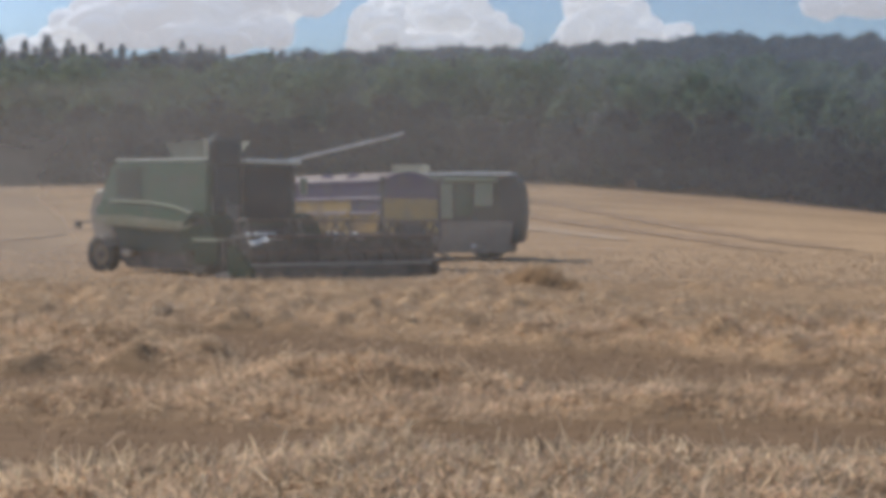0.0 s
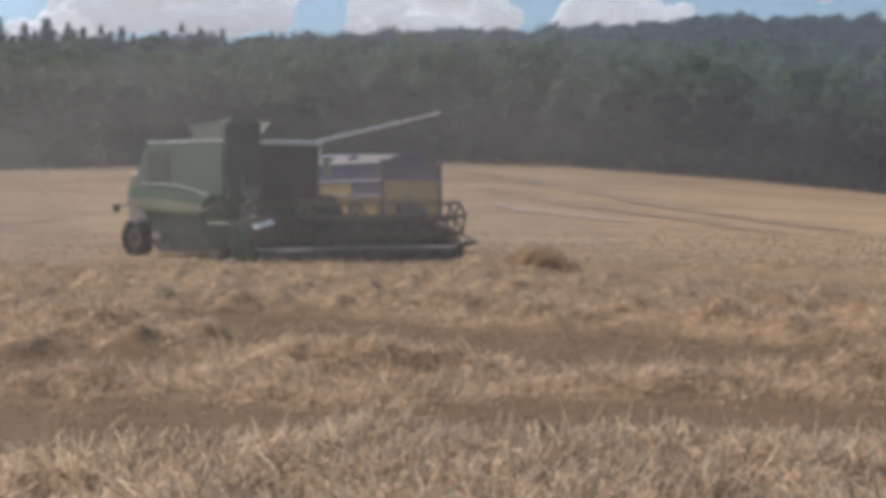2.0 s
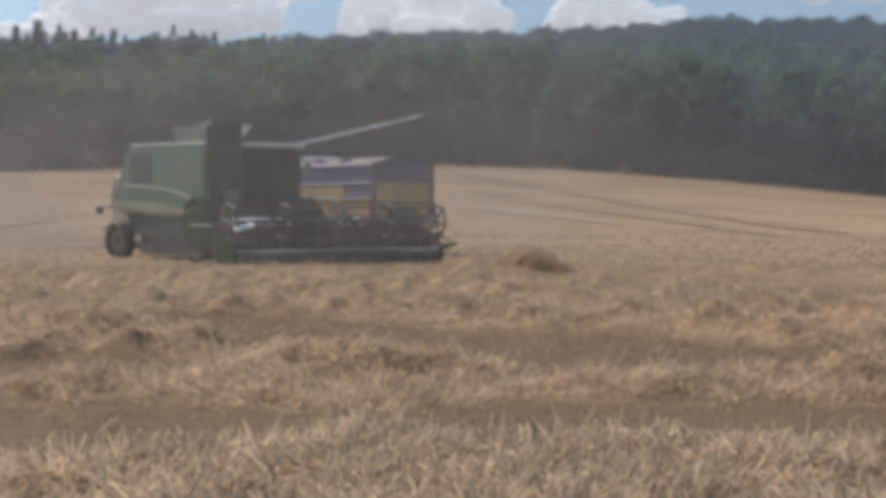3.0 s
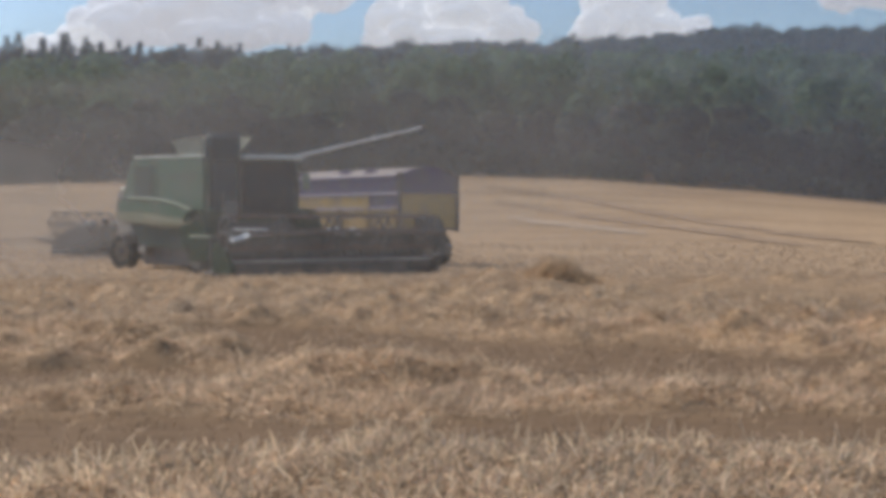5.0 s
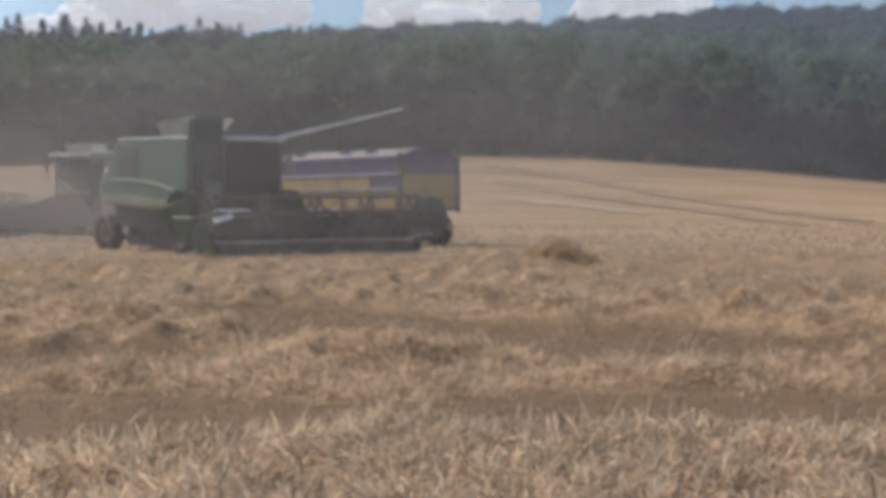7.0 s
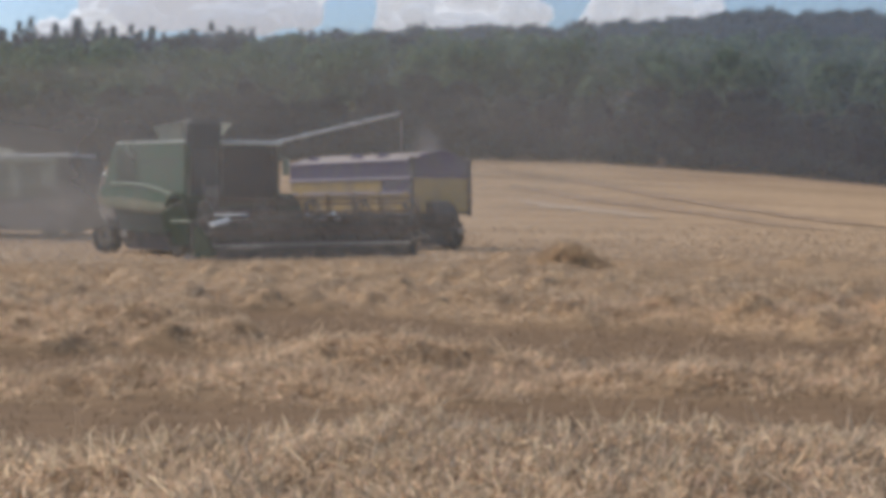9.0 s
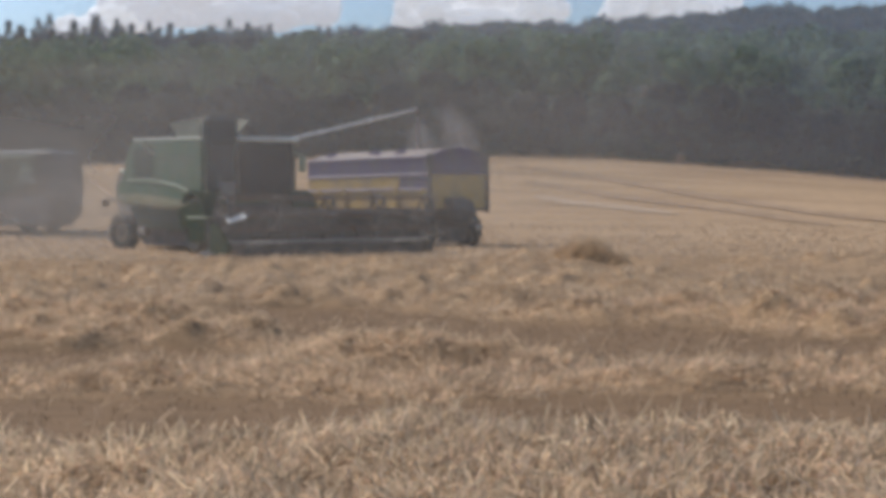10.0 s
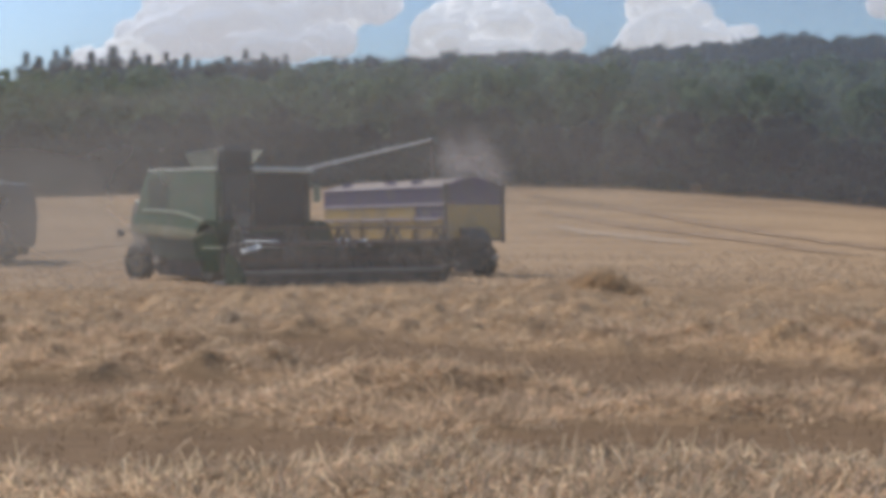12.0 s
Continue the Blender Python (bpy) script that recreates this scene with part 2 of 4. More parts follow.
def ring(bm, r_in, r_out, width, sides=28):
    """A tyre-like ring round the y axis, with rounded shoulders."""
    s = 0.18 * (r_out - r_in)
    w = width / 2
    loop = [(r_in, -w * 0.8), (r_out - 2 * s, -w), (r_out, -w * 0.8), (r_out, w * 0.8), (r_out - 2 * s, w), (r_in, w * 0.8)]
    rows = []
    for i in range(sides):
        c, q = math.cos(math.tau * i / sides), math.sin(math.tau * i / sides)
        rows.append([bm.verts.new((r * c, y, r * q)) for r, y in loop])
    for i in range(sides):
        a, b = rows[i], rows[(i + 1) % sides]
        for k in range(len(loop)):
            bm.faces.new((a[k], b[k], b[(k + 1) % len(loop)], a[(k + 1) % len(loop)]))
    bmesh.ops.recalc_face_normals(bm, faces=bm.faces[:])
    return bm


def make_wheel(parent, at, r, width, lugs=18):
    """A wheel that turns about its y axis: tyre with lugs, dished rim, hub."""
    bm = bmesh.new()
    rod(bm, (0, -width * 0.30, 0), (0, width * 0.30, 0), r * 0.56, sides=24)
    rim = part("wheel", bm, RIM, parent)
    rim.matrix_basis = pose(*at)
    bm = ring(bmesh.new(), r * 0.55, r * 0.96, width)
    for i in range(lugs):
        for side in (-1, 1):
            a = math.tau * (i + 0.25 * side) / lugs
            m = pose(0, 0, 0, 0, math.degrees(-a), 0) @ pose(r * 0.965, side * width * 0.23, 0, side * 28)
            block(bm, (-0.03, -width * 0.26, -0.03), (0.035, width * 0.26, 0.03), 0, m)
    part("tyre", bm, RUBBER, rim)
    bm = rod(bmesh.new(), (0, -width * 0.42, 0), (0, width * 0.42, 0), r * 0.2, sides=14)
    part("hub", bm, BLACK, rim)
    return rim


# value noise on plain arrays
def lattice(ix, iy, seed):
    h = np.sin(ix * 127.1 + iy * 311.7 + seed * 74.7) * 43758.5453
    return h - np.floor(h)


def vnoise(x, y, seed=0):
    ix, iy = np.floor(x), np.floor(y)
    fx, fy = x - ix, y - iy
    fx, fy = fx * fx * (3 - 2 * fx), fy * fy * (3 - 2 * fy)
    a, b = lattice(ix, iy, seed), lattice(ix + 1, iy, seed)
    c, d = lattice(ix, iy + 1, seed), lattice(ix + 1, iy + 1, seed)
    return (a + (b - a) * fx) * (1 - fy) + (c + (d - c) * fx) * fy


def fbm(x, y, octaves=4, seed=0):
    return sum(vnoise(x * 2 ** k, y * 2 ** k, seed + k) / 2 ** k for k in range(octaves)) / (2 - 2 ** (1 - octaves))


def smooth(x):
    x = np.clip(x, 0, 1)
    return x * x * (3 - 2 * x)


# ---- the lie of the land ----
EDGE = 135.0        # the wood begins here
DIP = 0.09          # hollow in which the machines stand
# height of the field's upper edge against the direction (sideways per metre ahead)
EDGE_DIR = np.array([-0.45, -0.29, -0.105, -0.002, 0.08, 0.19, 0.29, 0.45])
EDGE_Z = np.array([4.9, 5.45, 5.95, 6.1, 5.6, 4.35, 2.85, 1.2])
# tramlines of bare stubble between the straw swaths: from, to, half width
GAPS = [((-9.0, 10.9), (-2.0, 11.0), 1.4), ((-2.0, 11.3), (1.0, 11.5), 0.75), ((1.0, 11.3), (9.0, 11.0), 1.3),
        ((-2.8, 20.8), (-0.6, 18.6), 1.9), ((-0.4, 17.8), (1.4, 17.0), 2.3), ((1.4, 16.8), (3.0, 16.0), 1.6), ((3.0, 16.0), (9.0, 16.8), 1.1),
        ((-8.0, 15.2), (-3.3, 15.0), 1.35), ((3.4, 31.0), (6.4, 30.5), 3.6), ((7.0, 25.0), (12.0, 24.0), 1.4), ((-12.0, 33.0), (-5.0, 31.5), 1.2)]


def bare(x, y):
    """1 in the tramlines, 0 on the swaths."""
    wob = 0.45 * (fbm(x * 1.1, y * 0.8, 3, 5) - 0.5)
    best = np.zeros_like(x)
    for (ax, ay), (bx, by), w in GAPS:
        dx, dy = bx - ax, by - ay
        t = np.clip(((x - ax) * dx + (y - ay) * dy) / (dx * dx + dy * dy), 0, 1)
        d = np.hypot(x - ax - t * dx, y - ay - t * dy) / w
        best = np.maximum(best, 1 - smooth((d + wob / w - 0.7) / 0.6))
    return best


TUFTS = [(2.15, 35.6, 0.2, 1.0), (3.85, 34.4, 0.12, 1.0), (1.2, 36.0, 0.2, 1.2), (5.4, 19.2, 0.16, 0.9), (-4.0, 18.6, 0.1, 1.0),
         (6.0, 33.0, 0.12, 1.4), (7.8, 35.0, 0.14, 1.5)]


def thickness(x, y):
    """Height of the loose straw over the soil."""
    clump = fbm(x * 1.5, y * 1.15, 4, 11)
    heap = fbm(x * 0.95 + 0.5 * y, y * 0.6, 3, 71)
    ridge = fbm(x * 0.25, y * 0.33, 2, 31)
    h = 0.02 + 0.62 * np.clip(clump - 0.25, 0, 1) ** 1.3 + 0.16 * (ridge - 0.4)
    h = h + 0.44 * np.clip(heap - 0.42, 0, 1) * smooth((y - 17) / 6)
    h = h + 0.22 * np.clip(fbm(x * 2.6 + 0.8 * y, y * 2.0, 3, 91) - 0.4, 0, 1) * smooth((y - 12) / 3)
    h = np.maximum(h, 0.02) * (1 - 0.93 * bare(x, y))
    h = h * (0.45 + 0.6 * smooth((y - 11.5) / 5))
    h = h * (1 - 0.82 * smooth((y - 30) / 12)) * (1 - smooth((y - 60) / 30))
    for tx, ty, th, tw in TUFTS:
        h = h + th * np.exp(-(((x - tx) / tw) ** 2 + ((y - ty) / (1.2 * tw)) ** 2) * 1.4) * (0.75 + 0.5 * clump)
    return h


def land(x, y):
    """Height of the soil."""
    u = x / np.maximum(y, 30.0)
    e = np.interp(u, EDGE_DIR, EDGE_Z)
    rise = np.clip((y - 66) / (EDGE - 66), 0, 1) ** 1.25
    crest = 220 + 80 * smooth((u + 0.18) / 0.22)
    hill = (0.133 + 0.032 * smooth((u - 0.02) / 0.25)) * (np.clip(y, EDGE, crest) - EDGE)
    dip = -DIP * smooth((y - 33) / 10) * (1 - smooth((y - 60) / 6))
    return e * rise + hill + dip + 0.25 * (fbm(x * 0.06, y * 0.06, 2, 3) - 0.5) * smooth((y - 64) / 20)


def surface(x, y):
    x, y = np.asarray(x, float), np.asarray(y, float)
    return land(x, y) + thickness(x, y)


def grow(start, stop, first, rate):
    out, step = [], first
    v = start
    while v < stop:
        v += step
        step *= rate
        out.append(v)
    return np.array(out)


def make_tracks():
    """Wheel tracks over the far stubble: middle lines, half widths."""
    for way, half, mat, label in (([(1.3, 118.1), (7.2, 110.3), (13.0, 96.3), (16.8, 84.6), (20.1, 75.7)], 1.3, TRACK, "darker wheel track across the stubble"), ([(2.2, 104.9), (7.5, 93.7), (13.0, 84.0), (16.7, 71.3)], 1.2, TRACK, "darker wheel track across the stubble"), ([(-21.4, 84.7), (-23.5, 80.9), (-26.5, 76.7)], 0.8, TRACK, "darker wheel track across the stubble"), ([(2.7, 92.4), (4.8, 87.6), (7.1, 84.7), (9.4, 80.3)], 1.1, CHAFF, "pale strip of spread chaff")):
        way = np.array(way)
        t = np.linspace(0, len(way) - 1, 60)
        x, y = (np.interp(t, range(len(way)), way[:, k]) for k in (0, 1))
        y = y + 0.5 * (vnoise(t * 3, t * 0, 4) - 0.5)
        dx, dy = np.gradient(x), np.gradient(y)
        ln = np.hypot(dx, dy)
        wid = half * (0.6 + 0.8 * vnoise(t * 5, t * 0 + 3, 6)) * np.sin(np.linspace(0.15, math.pi - 0.15, 60)) ** 0.5
        rows = []
        for k in (-1, -0.3, 0.3, 1):
            px, py = x - dy / ln * wid * k, y + dx / ln * wid * k
            rows.append(np.stack([px, py, surface(px, py) + 0.05 + 0.02 * (1 - abs(k))], -1))
        v = np.stack(rows, 1).reshape(-1, 3)
        i = (np.arange(59)[:, None] * 4 + np.arange(3)[None, :]).ravel()
        ob = link("wheel_track", raw("wheel_track", v, np.stack([i, i + 4, i + 5, i + 1], -1)), mat, smooth=True)
        tagged(ob, label, "track", kind="structure")


def make_ground():
    side = grow(9.0, 3000, 0.25, 1.12)
    xs = np.concatenate([-side[::-1], np.arange(-9, 9.01, 0.09), side])
    ys = np.concatenate([[-1500, -300, -60, -12, 0, 3, 4.6], np.arange(5.4, 30, 0.09), np.arange(30, 62, 0.22), np.arange(62, 340, 4.0), grow(340, 4600, 12, 1.25)])
    gx, gy = np.meshgrid(xs, ys)
    gz = surface(gx, gy)
    verts = np.stack([gx, gy, gz], -1).reshape(-1, 3)
    w = len(xs)
    i = (np.arange(len(ys) - 1)[:, None] * w + np.arange(w - 1)[None, :]).ravel()
    faces = np.stack([i, i + 1, i + w + 1, i + w], -1)
    me = raw("ground", verts, faces)
    # the near ground is darkened too, painting the shade between the stalks
    cover = me.attributes.new("cover_and_shade", "FLOAT", "POINT")
    cover.data.foreach_set("value", ((1 - bare(gx, gy) * (1 - 0.6 * smooth((gy - 24) / 8))) * (0.2 + 0.8 * smooth((gy - 9.5) / 4)) * (gy < EDGE - 5)).ravel().astype(np.float32))
    ob = link("ground", me, SOIL, smooth=True)
    return tagged(ob, "harvested wheat field with straw swaths and bare tramlines", "field", kind="structure")


def blades(name, n, y0, y1, length, width, seed, mat, only_bare=False, upright=0.5, loft=0.0, stray=1.5, kink=0.12):
    """Loose stalks: thin bent strips that lie and stand on the straw."""
    rng = np.random.default_rng(seed)
    y = np.sqrt(rng.uniform(y0 * y0, y1 * y1, n))
    x = rng.uniform(-0.40, 0.40, n) * y
    b = bare(x, y)
    keep = (b > 0.4) if only_bare else (rng.random(n) > np.sqrt(b) * 0.985)
    x, y, b = x[keep], y[keep], b[keep]
    n = len(x)
    z = surface(x, y) - 0.02 + loft * rng.random(n) ** 1.5 * (1 - b) * (0.3 + 1.4 * fbm(x * 2.2, y * 2.2, 2, 60))
    lg = length * rng.uniform(0.45, 1.25, n)
    # stalks of one clump lean together
    lean = math.tau * 2 * fbm(x * 0.8, y * 0.8, 2, 50)
    az = lean + rng.normal(0, stray, n)
    el = np.clip(rng.normal(upright, 0.5, n), 0.03, 1.45)
    way = np.stack([np.cos(az) * np.cos(el), np.sin(az) * np.cos(el), np.sin(el)], -1)
    base = np.stack([x, y, z], -1) - way * (0.12 * lg)[:, None]
    sidew = np.cross(way, rng.normal(0, 1, (n, 3)) + np.array([0, 2.0, 0]))
    sidew /= np.maximum(np.linalg.norm(sidew, axis=1, keepdims=True), 1e-6)
    wd = (width * rng.uniform(0.6, 1.4, n))[:, None]
    bend = rng.normal(0, kink, (n, 3)) * lg[:, None]
    bend[:, 2] -= 0.06 * lg
    mid = base + way * (0.55 * lg)[:, None]
    top = base + way * lg[:, None] + bend
    v = np.stack([base - sidew * wd, base + sidew * wd, mid + sidew * wd * 0.9, mid - sidew * wd * 0.9, top + sidew * wd * 0.4, top - sidew * wd * 0.4], 1)
    i = np.arange(n)[:, None] * 6
    f = np.concatenate([i + np.array([[0, 1, 2, 3]]), i + np.array([[3, 2, 4, 5]])], 0)
    return link(name, raw(name, v.reshape(-1, 3), f), mat)


def make_straw():
    # count, from, to, length, half width, seed, uprightness, loft
    for n, y0, y1, lg, wd, seed, up, loft in ((78000, 6.0, 11.0, 0.17, 0.0054, 1, 0.24, 0.10), (215000, 11.4, 21.0, 0.17, 0.0044, 2, 0.18, 0.04),
                                              (150000, 20.0, 42.0, 0.24, 0.0065, 3, 0.10, 0.02), (26000, 42.0, 75.0, 0.22, 0.02, 4, 0.10, 0.02)):
        ob = blades("loose_straw", n, y0, y1, lg, wd, seed, STRAW if y0 < 20 else STRAW_FAR, upright=up, loft=loft, stray=1.3, kink=0.2)
        tagged(ob, "pale golden loose straw lying in swaths on the field", "straw", kind="stuff")
    # paler stalks, bleached and also painting the bright highlights of the straw
    ob = blades("bleached_straw", 13000, 6.0, 11.0, 0.19, 0.0068, 21, PALE_STRAW, upright=0.28, loft=0.1, stray=2.0, kink=0.2)
    tagged(ob, "pale bleached stalks that also paint whitish highlights in the loose straw", "straw", kind="stuff")
    ob = blades("bleached_straw", 5000, 11.5, 30.0, 0.2, 0.006, 22, PALE_STRAW, upright=0.25, loft=0.05, stray=2.0, kink=0.2)
    tagged(ob, "few bleached stalks that also paint highlights on the swaths further off", "straw", kind="stuff")
    ob = blades("stubble", 40000, 8.0, 40.0, 0.07, 0.004, 9, STUBBLE, only_bare=True, upright=1.2)
    tagged(ob, "short cut brown stubble in the tramlines", "stubble", kind="stuff")


def make_tuft(x, y, radius, height, n, seed, label):
    """A tuft of withered stalks left standing: thin tapered strips that fan out."""
    rng = np.random.default_rng(seed)
    az, r = rng.uniform(0, math.tau, n), radius * np.sqrt(rng.random(n))
    px, py = r * np.cos(az), r * np.sin(az)
    lg = height * (1.1 - 0.75 * (r / radius) ** 1.5) * rng.uniform(0.5, 1.1, n)
    out = (r / radius) * 0.9
    way = np.stack([np.cos(az) * out + rng.normal(0, 0.35, n), np.sin(az) * out + rng.normal(0, 0.35, n), np.ones(n)], -1)
    way /= np.linalg.norm(way, axis=1, keepdims=True)
    base = np.stack([px, py, surface(x + px, y + py) - float(surface(x, y)) - 0.05], -1)
    side = np.stack([-np.sin(az * 3), np.cos(az * 3) * 0.4, np.zeros(n)], -1) * 0.011
    mid, top = base + way * (0.6 * lg)[:, None], base + way * lg[:, None]
    top[:, 0] += 0.12 * lg
    top[:, 2] -= 0.15 * lg * rng.random(n)
    v = np.stack([base - side, base + side, mid + side, mid - side, top + side * 0.4, top - side * 0.4], 1)
    i = np.arange(n)[:, None] * 6
    f = np.concatenate([i + np.array([[0, 1, 2, 3]]), i + np.array([[3, 2, 4, 5]])], 0)
    ob = link("withered_tuft", raw("withered_tuft", v.reshape(-1, 3), f), WITHERED)
    ob.matrix_basis = pose(x, y, float(surface(x, y)))
    return tagged(ob, label, "tuft", "withered tufts", "stuff")


# ---- woods ----
def scatter_quads(rng, centres, radii, counts, size):
    """Leaf clumps: small bent squares strewn through round masses."""
    pts, sz, ways = [], [], []
    for c, r, k in zip(centres, radii, counts):
        d = rng.normal(0, 1, (k, 3))
        d /= np.linalg.norm(d, axis=1, keepdims=True)
        rad = r * rng.uniform(0.55, 1.05, (k, 1))
        pts.append(np.asarray(c) + d * rad * np.array([1, 1, 0.8]))
        sz.append(np.full(k, size) * rng.uniform(0.6, 1.4, k))
        ways.append(d + rng.normal(0, 0.32, (k, 3)))
    p, s = np.concatenate(pts), np.concatenate(sz)[:, None]
    # leaves face outward from their clump
    face = np.concatenate(ways)
    face /= np.linalg.norm(face, axis=1, keepdims=True)
    a = np.cross(face, rng.normal(0, 1, (len(p), 3)))
    a /= np.linalg.norm(a, axis=1, keepdims=True)
    b = np.cross(face, a)
    v = np.stack([p - a * s, p - b * s * 0.7, p + a * s, p + b * s * 0.7], 1).reshape(-1, 3)
    f = np.arange(len(v)).reshape(-1, 4)
    return v, f


def make_broadleaf(seed, height, spread):
    """A broadleaved tree: tapered trunk, limbs and a ragged crown down to the ground edge."""
    rng = np.random.default_rng(seed)
    tree = new("broadleaf_tree")
    bm = bmesh.new()
    rod(bm, (0, 0, -0.5), (0.1, 0, height * 0.45), 0.22, 0.14, 8)
    rod(bm, (0.1, 0, height * 0.45), (0.0, 0.2, height * 0.85), 0.14, 0.04, 6)
    cs, rs = [], []
    for k in range(17):
        a = rng.uniform(0, math.tau)
        z = height * rng.uniform(0.12, 0.92)
        reach = spread * (1 - (z / height - 0.45) ** 2 * 2.4) * rng.uniform(0.35, 0.85)
        c = (reach * math.cos(a), reach * math.sin(a), z)
        cs.append(c)
        rs.append(spread * rng.uniform(0.28, 0.5))
        if z > height * 0.35:
            rod(bm, (0.05, 0, z * 0.75), c, 0.06, 0.02, 5)
    part("trunk", bm, BARK, tree)
    v, f = scatter_quads(rng, cs, rs, [190] * len(cs), 0.26)
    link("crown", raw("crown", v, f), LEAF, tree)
    return tagged(tree, "dense broadleaved tree at the wood's edge, its shaded side painted dark", "tree", "trees at the wood edge")


def make_conifer(seed, height):
    rng = np.random.default_rng(seed)
    tree = new("conifer_tree")
    part("trunk", rod(bmesh.new(), (0, 0, -0.5), (0, 0, height * 0.98), 0.2, 0.02, 7), BARK, tree)
    n = 1000
    t = rng.uniform(0, 1, n) ** 0.75
    z = height * (1 - t * 0.9)
    tier = 0.75 + 0.35 * np.sin(z * 3.2 + seed)
    r = (0.28 + height * 0.44 * t) * tier * rng.uniform(0.5, 1.05, n)
    a = rng.uniform(0, math.tau, n)
    c = np.stack([r * np.cos(a), r * np.sin(a), z - 0.25 * r], -1)
    out = np.stack([np.cos(a), np.sin(a), np.full(n, -0.35)], -1) * (0.24 + 0.5 * t)[:, None]
    side = np.stack([-np.sin(a), np.cos(a), rng.normal(0, 0.3, n)], -1) * (0.14 + 0.24 * t)[:, None]
    v = np.stack([c - out, c - side, c + out, c + side], 1).reshape(-1, 3)
    link("crown", raw("crown", v, np.arange(len(v)).reshape(-1, 4)), NEEDLE, tree)
    return tagged(tree, "dark pointed conifer on the ridge", "tree", "conifers on the ridge")


def make_woods():
    rng = np.random.default_rng(77)
    kinds = [make_broadleaf(s, h, w) for s, h, w in ((1, 6.2, 2.5), (2, 5.2, 2.3), (3, 6.9, 2.6), (4, 4.8, 2.4))]
    first = set(kinds)
    for y, gap in ((135.5, 4.2), (140.0, 4.6)):
        x = -0.37 * y
        while x < 0.38 * y:
            px, py = x + rng.uniform(-1, 1), y + rng.uniform(-1.5, 1.5)
            at = pose(px, py, float(land(np.array(px), np.array(py))), 0, 0, rng.uniform(0, 360))
            k = kinds[int(rng.integers(4))]
            if k in first:
                first.discard(k)
                k.matrix_basis = at
            else:
                copy_thing(k, at)
            x += gap * rng.uniform(0.75, 1.25)
    # undergrowth along the edge, dark to paint the shade at the wood's foot
    cs, rs, ns = [], [], []
    for y in (131.8, 135.0, 140.0, 145.0, 150.0):
        for x in np.arange(-0.39 * y, 0.39 * y, 1.7):
            px, py = x + rng.uniform(-0.6, 0.6), y + rng.uniform(-0.8, 0.8)
            cs.append((px, py, float(land(np.array(px), np.array(py))) + rng.uniform(0.5, 1.5)))
            rs.append(rng.uniform(0.9, 1.7))
            ns.append(70)
    v, f = scatter_quads(rng, cs, rs, ns, 0.35)
    tagged(link("undergrowth", raw("undergrowth", v, f), LEAF_RIDGE), "low undergrowth along the wood's edge, painted dark for the shade there", "undergrowth", kind="stuff")
    # the wood behind, up to the ridge
    near, ridge = ([], [], []), ([], [], [])
    y = 146.0
    while y < 318:
        x = -0.40 * y
        while x < 0.40 * y:
            px, py = x + rng.uniform(-2, 2), y + rng.uniform(-3, 3)
            crest = 220 + 80 * float(smooth((px / py + 0.18) / 0.22))
            if py < crest + 12:
                z = float(land(np.array(px), np.array(py)))
                h = rng.uniform(8.6, 10.4)
                cs, rs, ns = ridge if py > 200 + 10 * math.sin(px * 0.05) else near
                for k in range(3):
                    cs.append((px + rng.uniform(-1.8, 1.8), py + rng.uniform(-1.5, 1.5), z + h - 2.2 - 2.4 * k * rng.uniform(0.5, 1)))
                    rs.append(rng.uniform(1.5, 2.8))
                    ns.append(90)
            x += rng.uniform(4.5, 7.5)
        y += 7.0
    for name, (cs, rs, ns), mat, label in (("hillside_woods", near, LEAF_FAR, "broadleaved woodland covering the hillside, its sunlit canopy painted light green"),
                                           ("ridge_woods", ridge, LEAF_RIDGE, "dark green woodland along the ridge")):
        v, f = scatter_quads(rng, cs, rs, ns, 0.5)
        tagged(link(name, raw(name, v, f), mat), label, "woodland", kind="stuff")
    # pointed tops on the nearer ridge
    firs = [make_conifer(5, 9.0), make_conifer(6, 8.0), make_conifer(7, 10.0)]
    used = set()
    for i in range(64):
        u = -0.32 + 0.23 * i / 63 + rng.uniform(-0.004, 0.004)
        py = 222 + rng.uniform(-8, 4)
        taller = 1.6 * float(smooth((-0.14 - u) / 0.12))
        px = u * py
        k = firs[int(rng.integers(3))]
        at = pose(px, py, float(land(np.array(px), np.array(py))) + taller + rng.uniform(-0.9, 1.3), 0, 0, rng.uniform(0, 360))
        if k not in used:
            used.add(k)
            k.matrix_basis = at
        else:
            copy_thing(k, at)


# ---- clouds ----
def vapour(name, base, glow):
    """Far cumulus: matt white vapour, with an added glow in place of light scattered through it."""
    m = material(name, base, rough=1.0, vary=0.10, scale=0.006, fine=0.03, spec=0.0)
    b = m.node_tree.nodes["Principled BSDF"]
    b.inputs["Emission Color"].default_value = (*glow, 1)
    b.inputs["Emission Strength"].default_value = 1.0
    return m


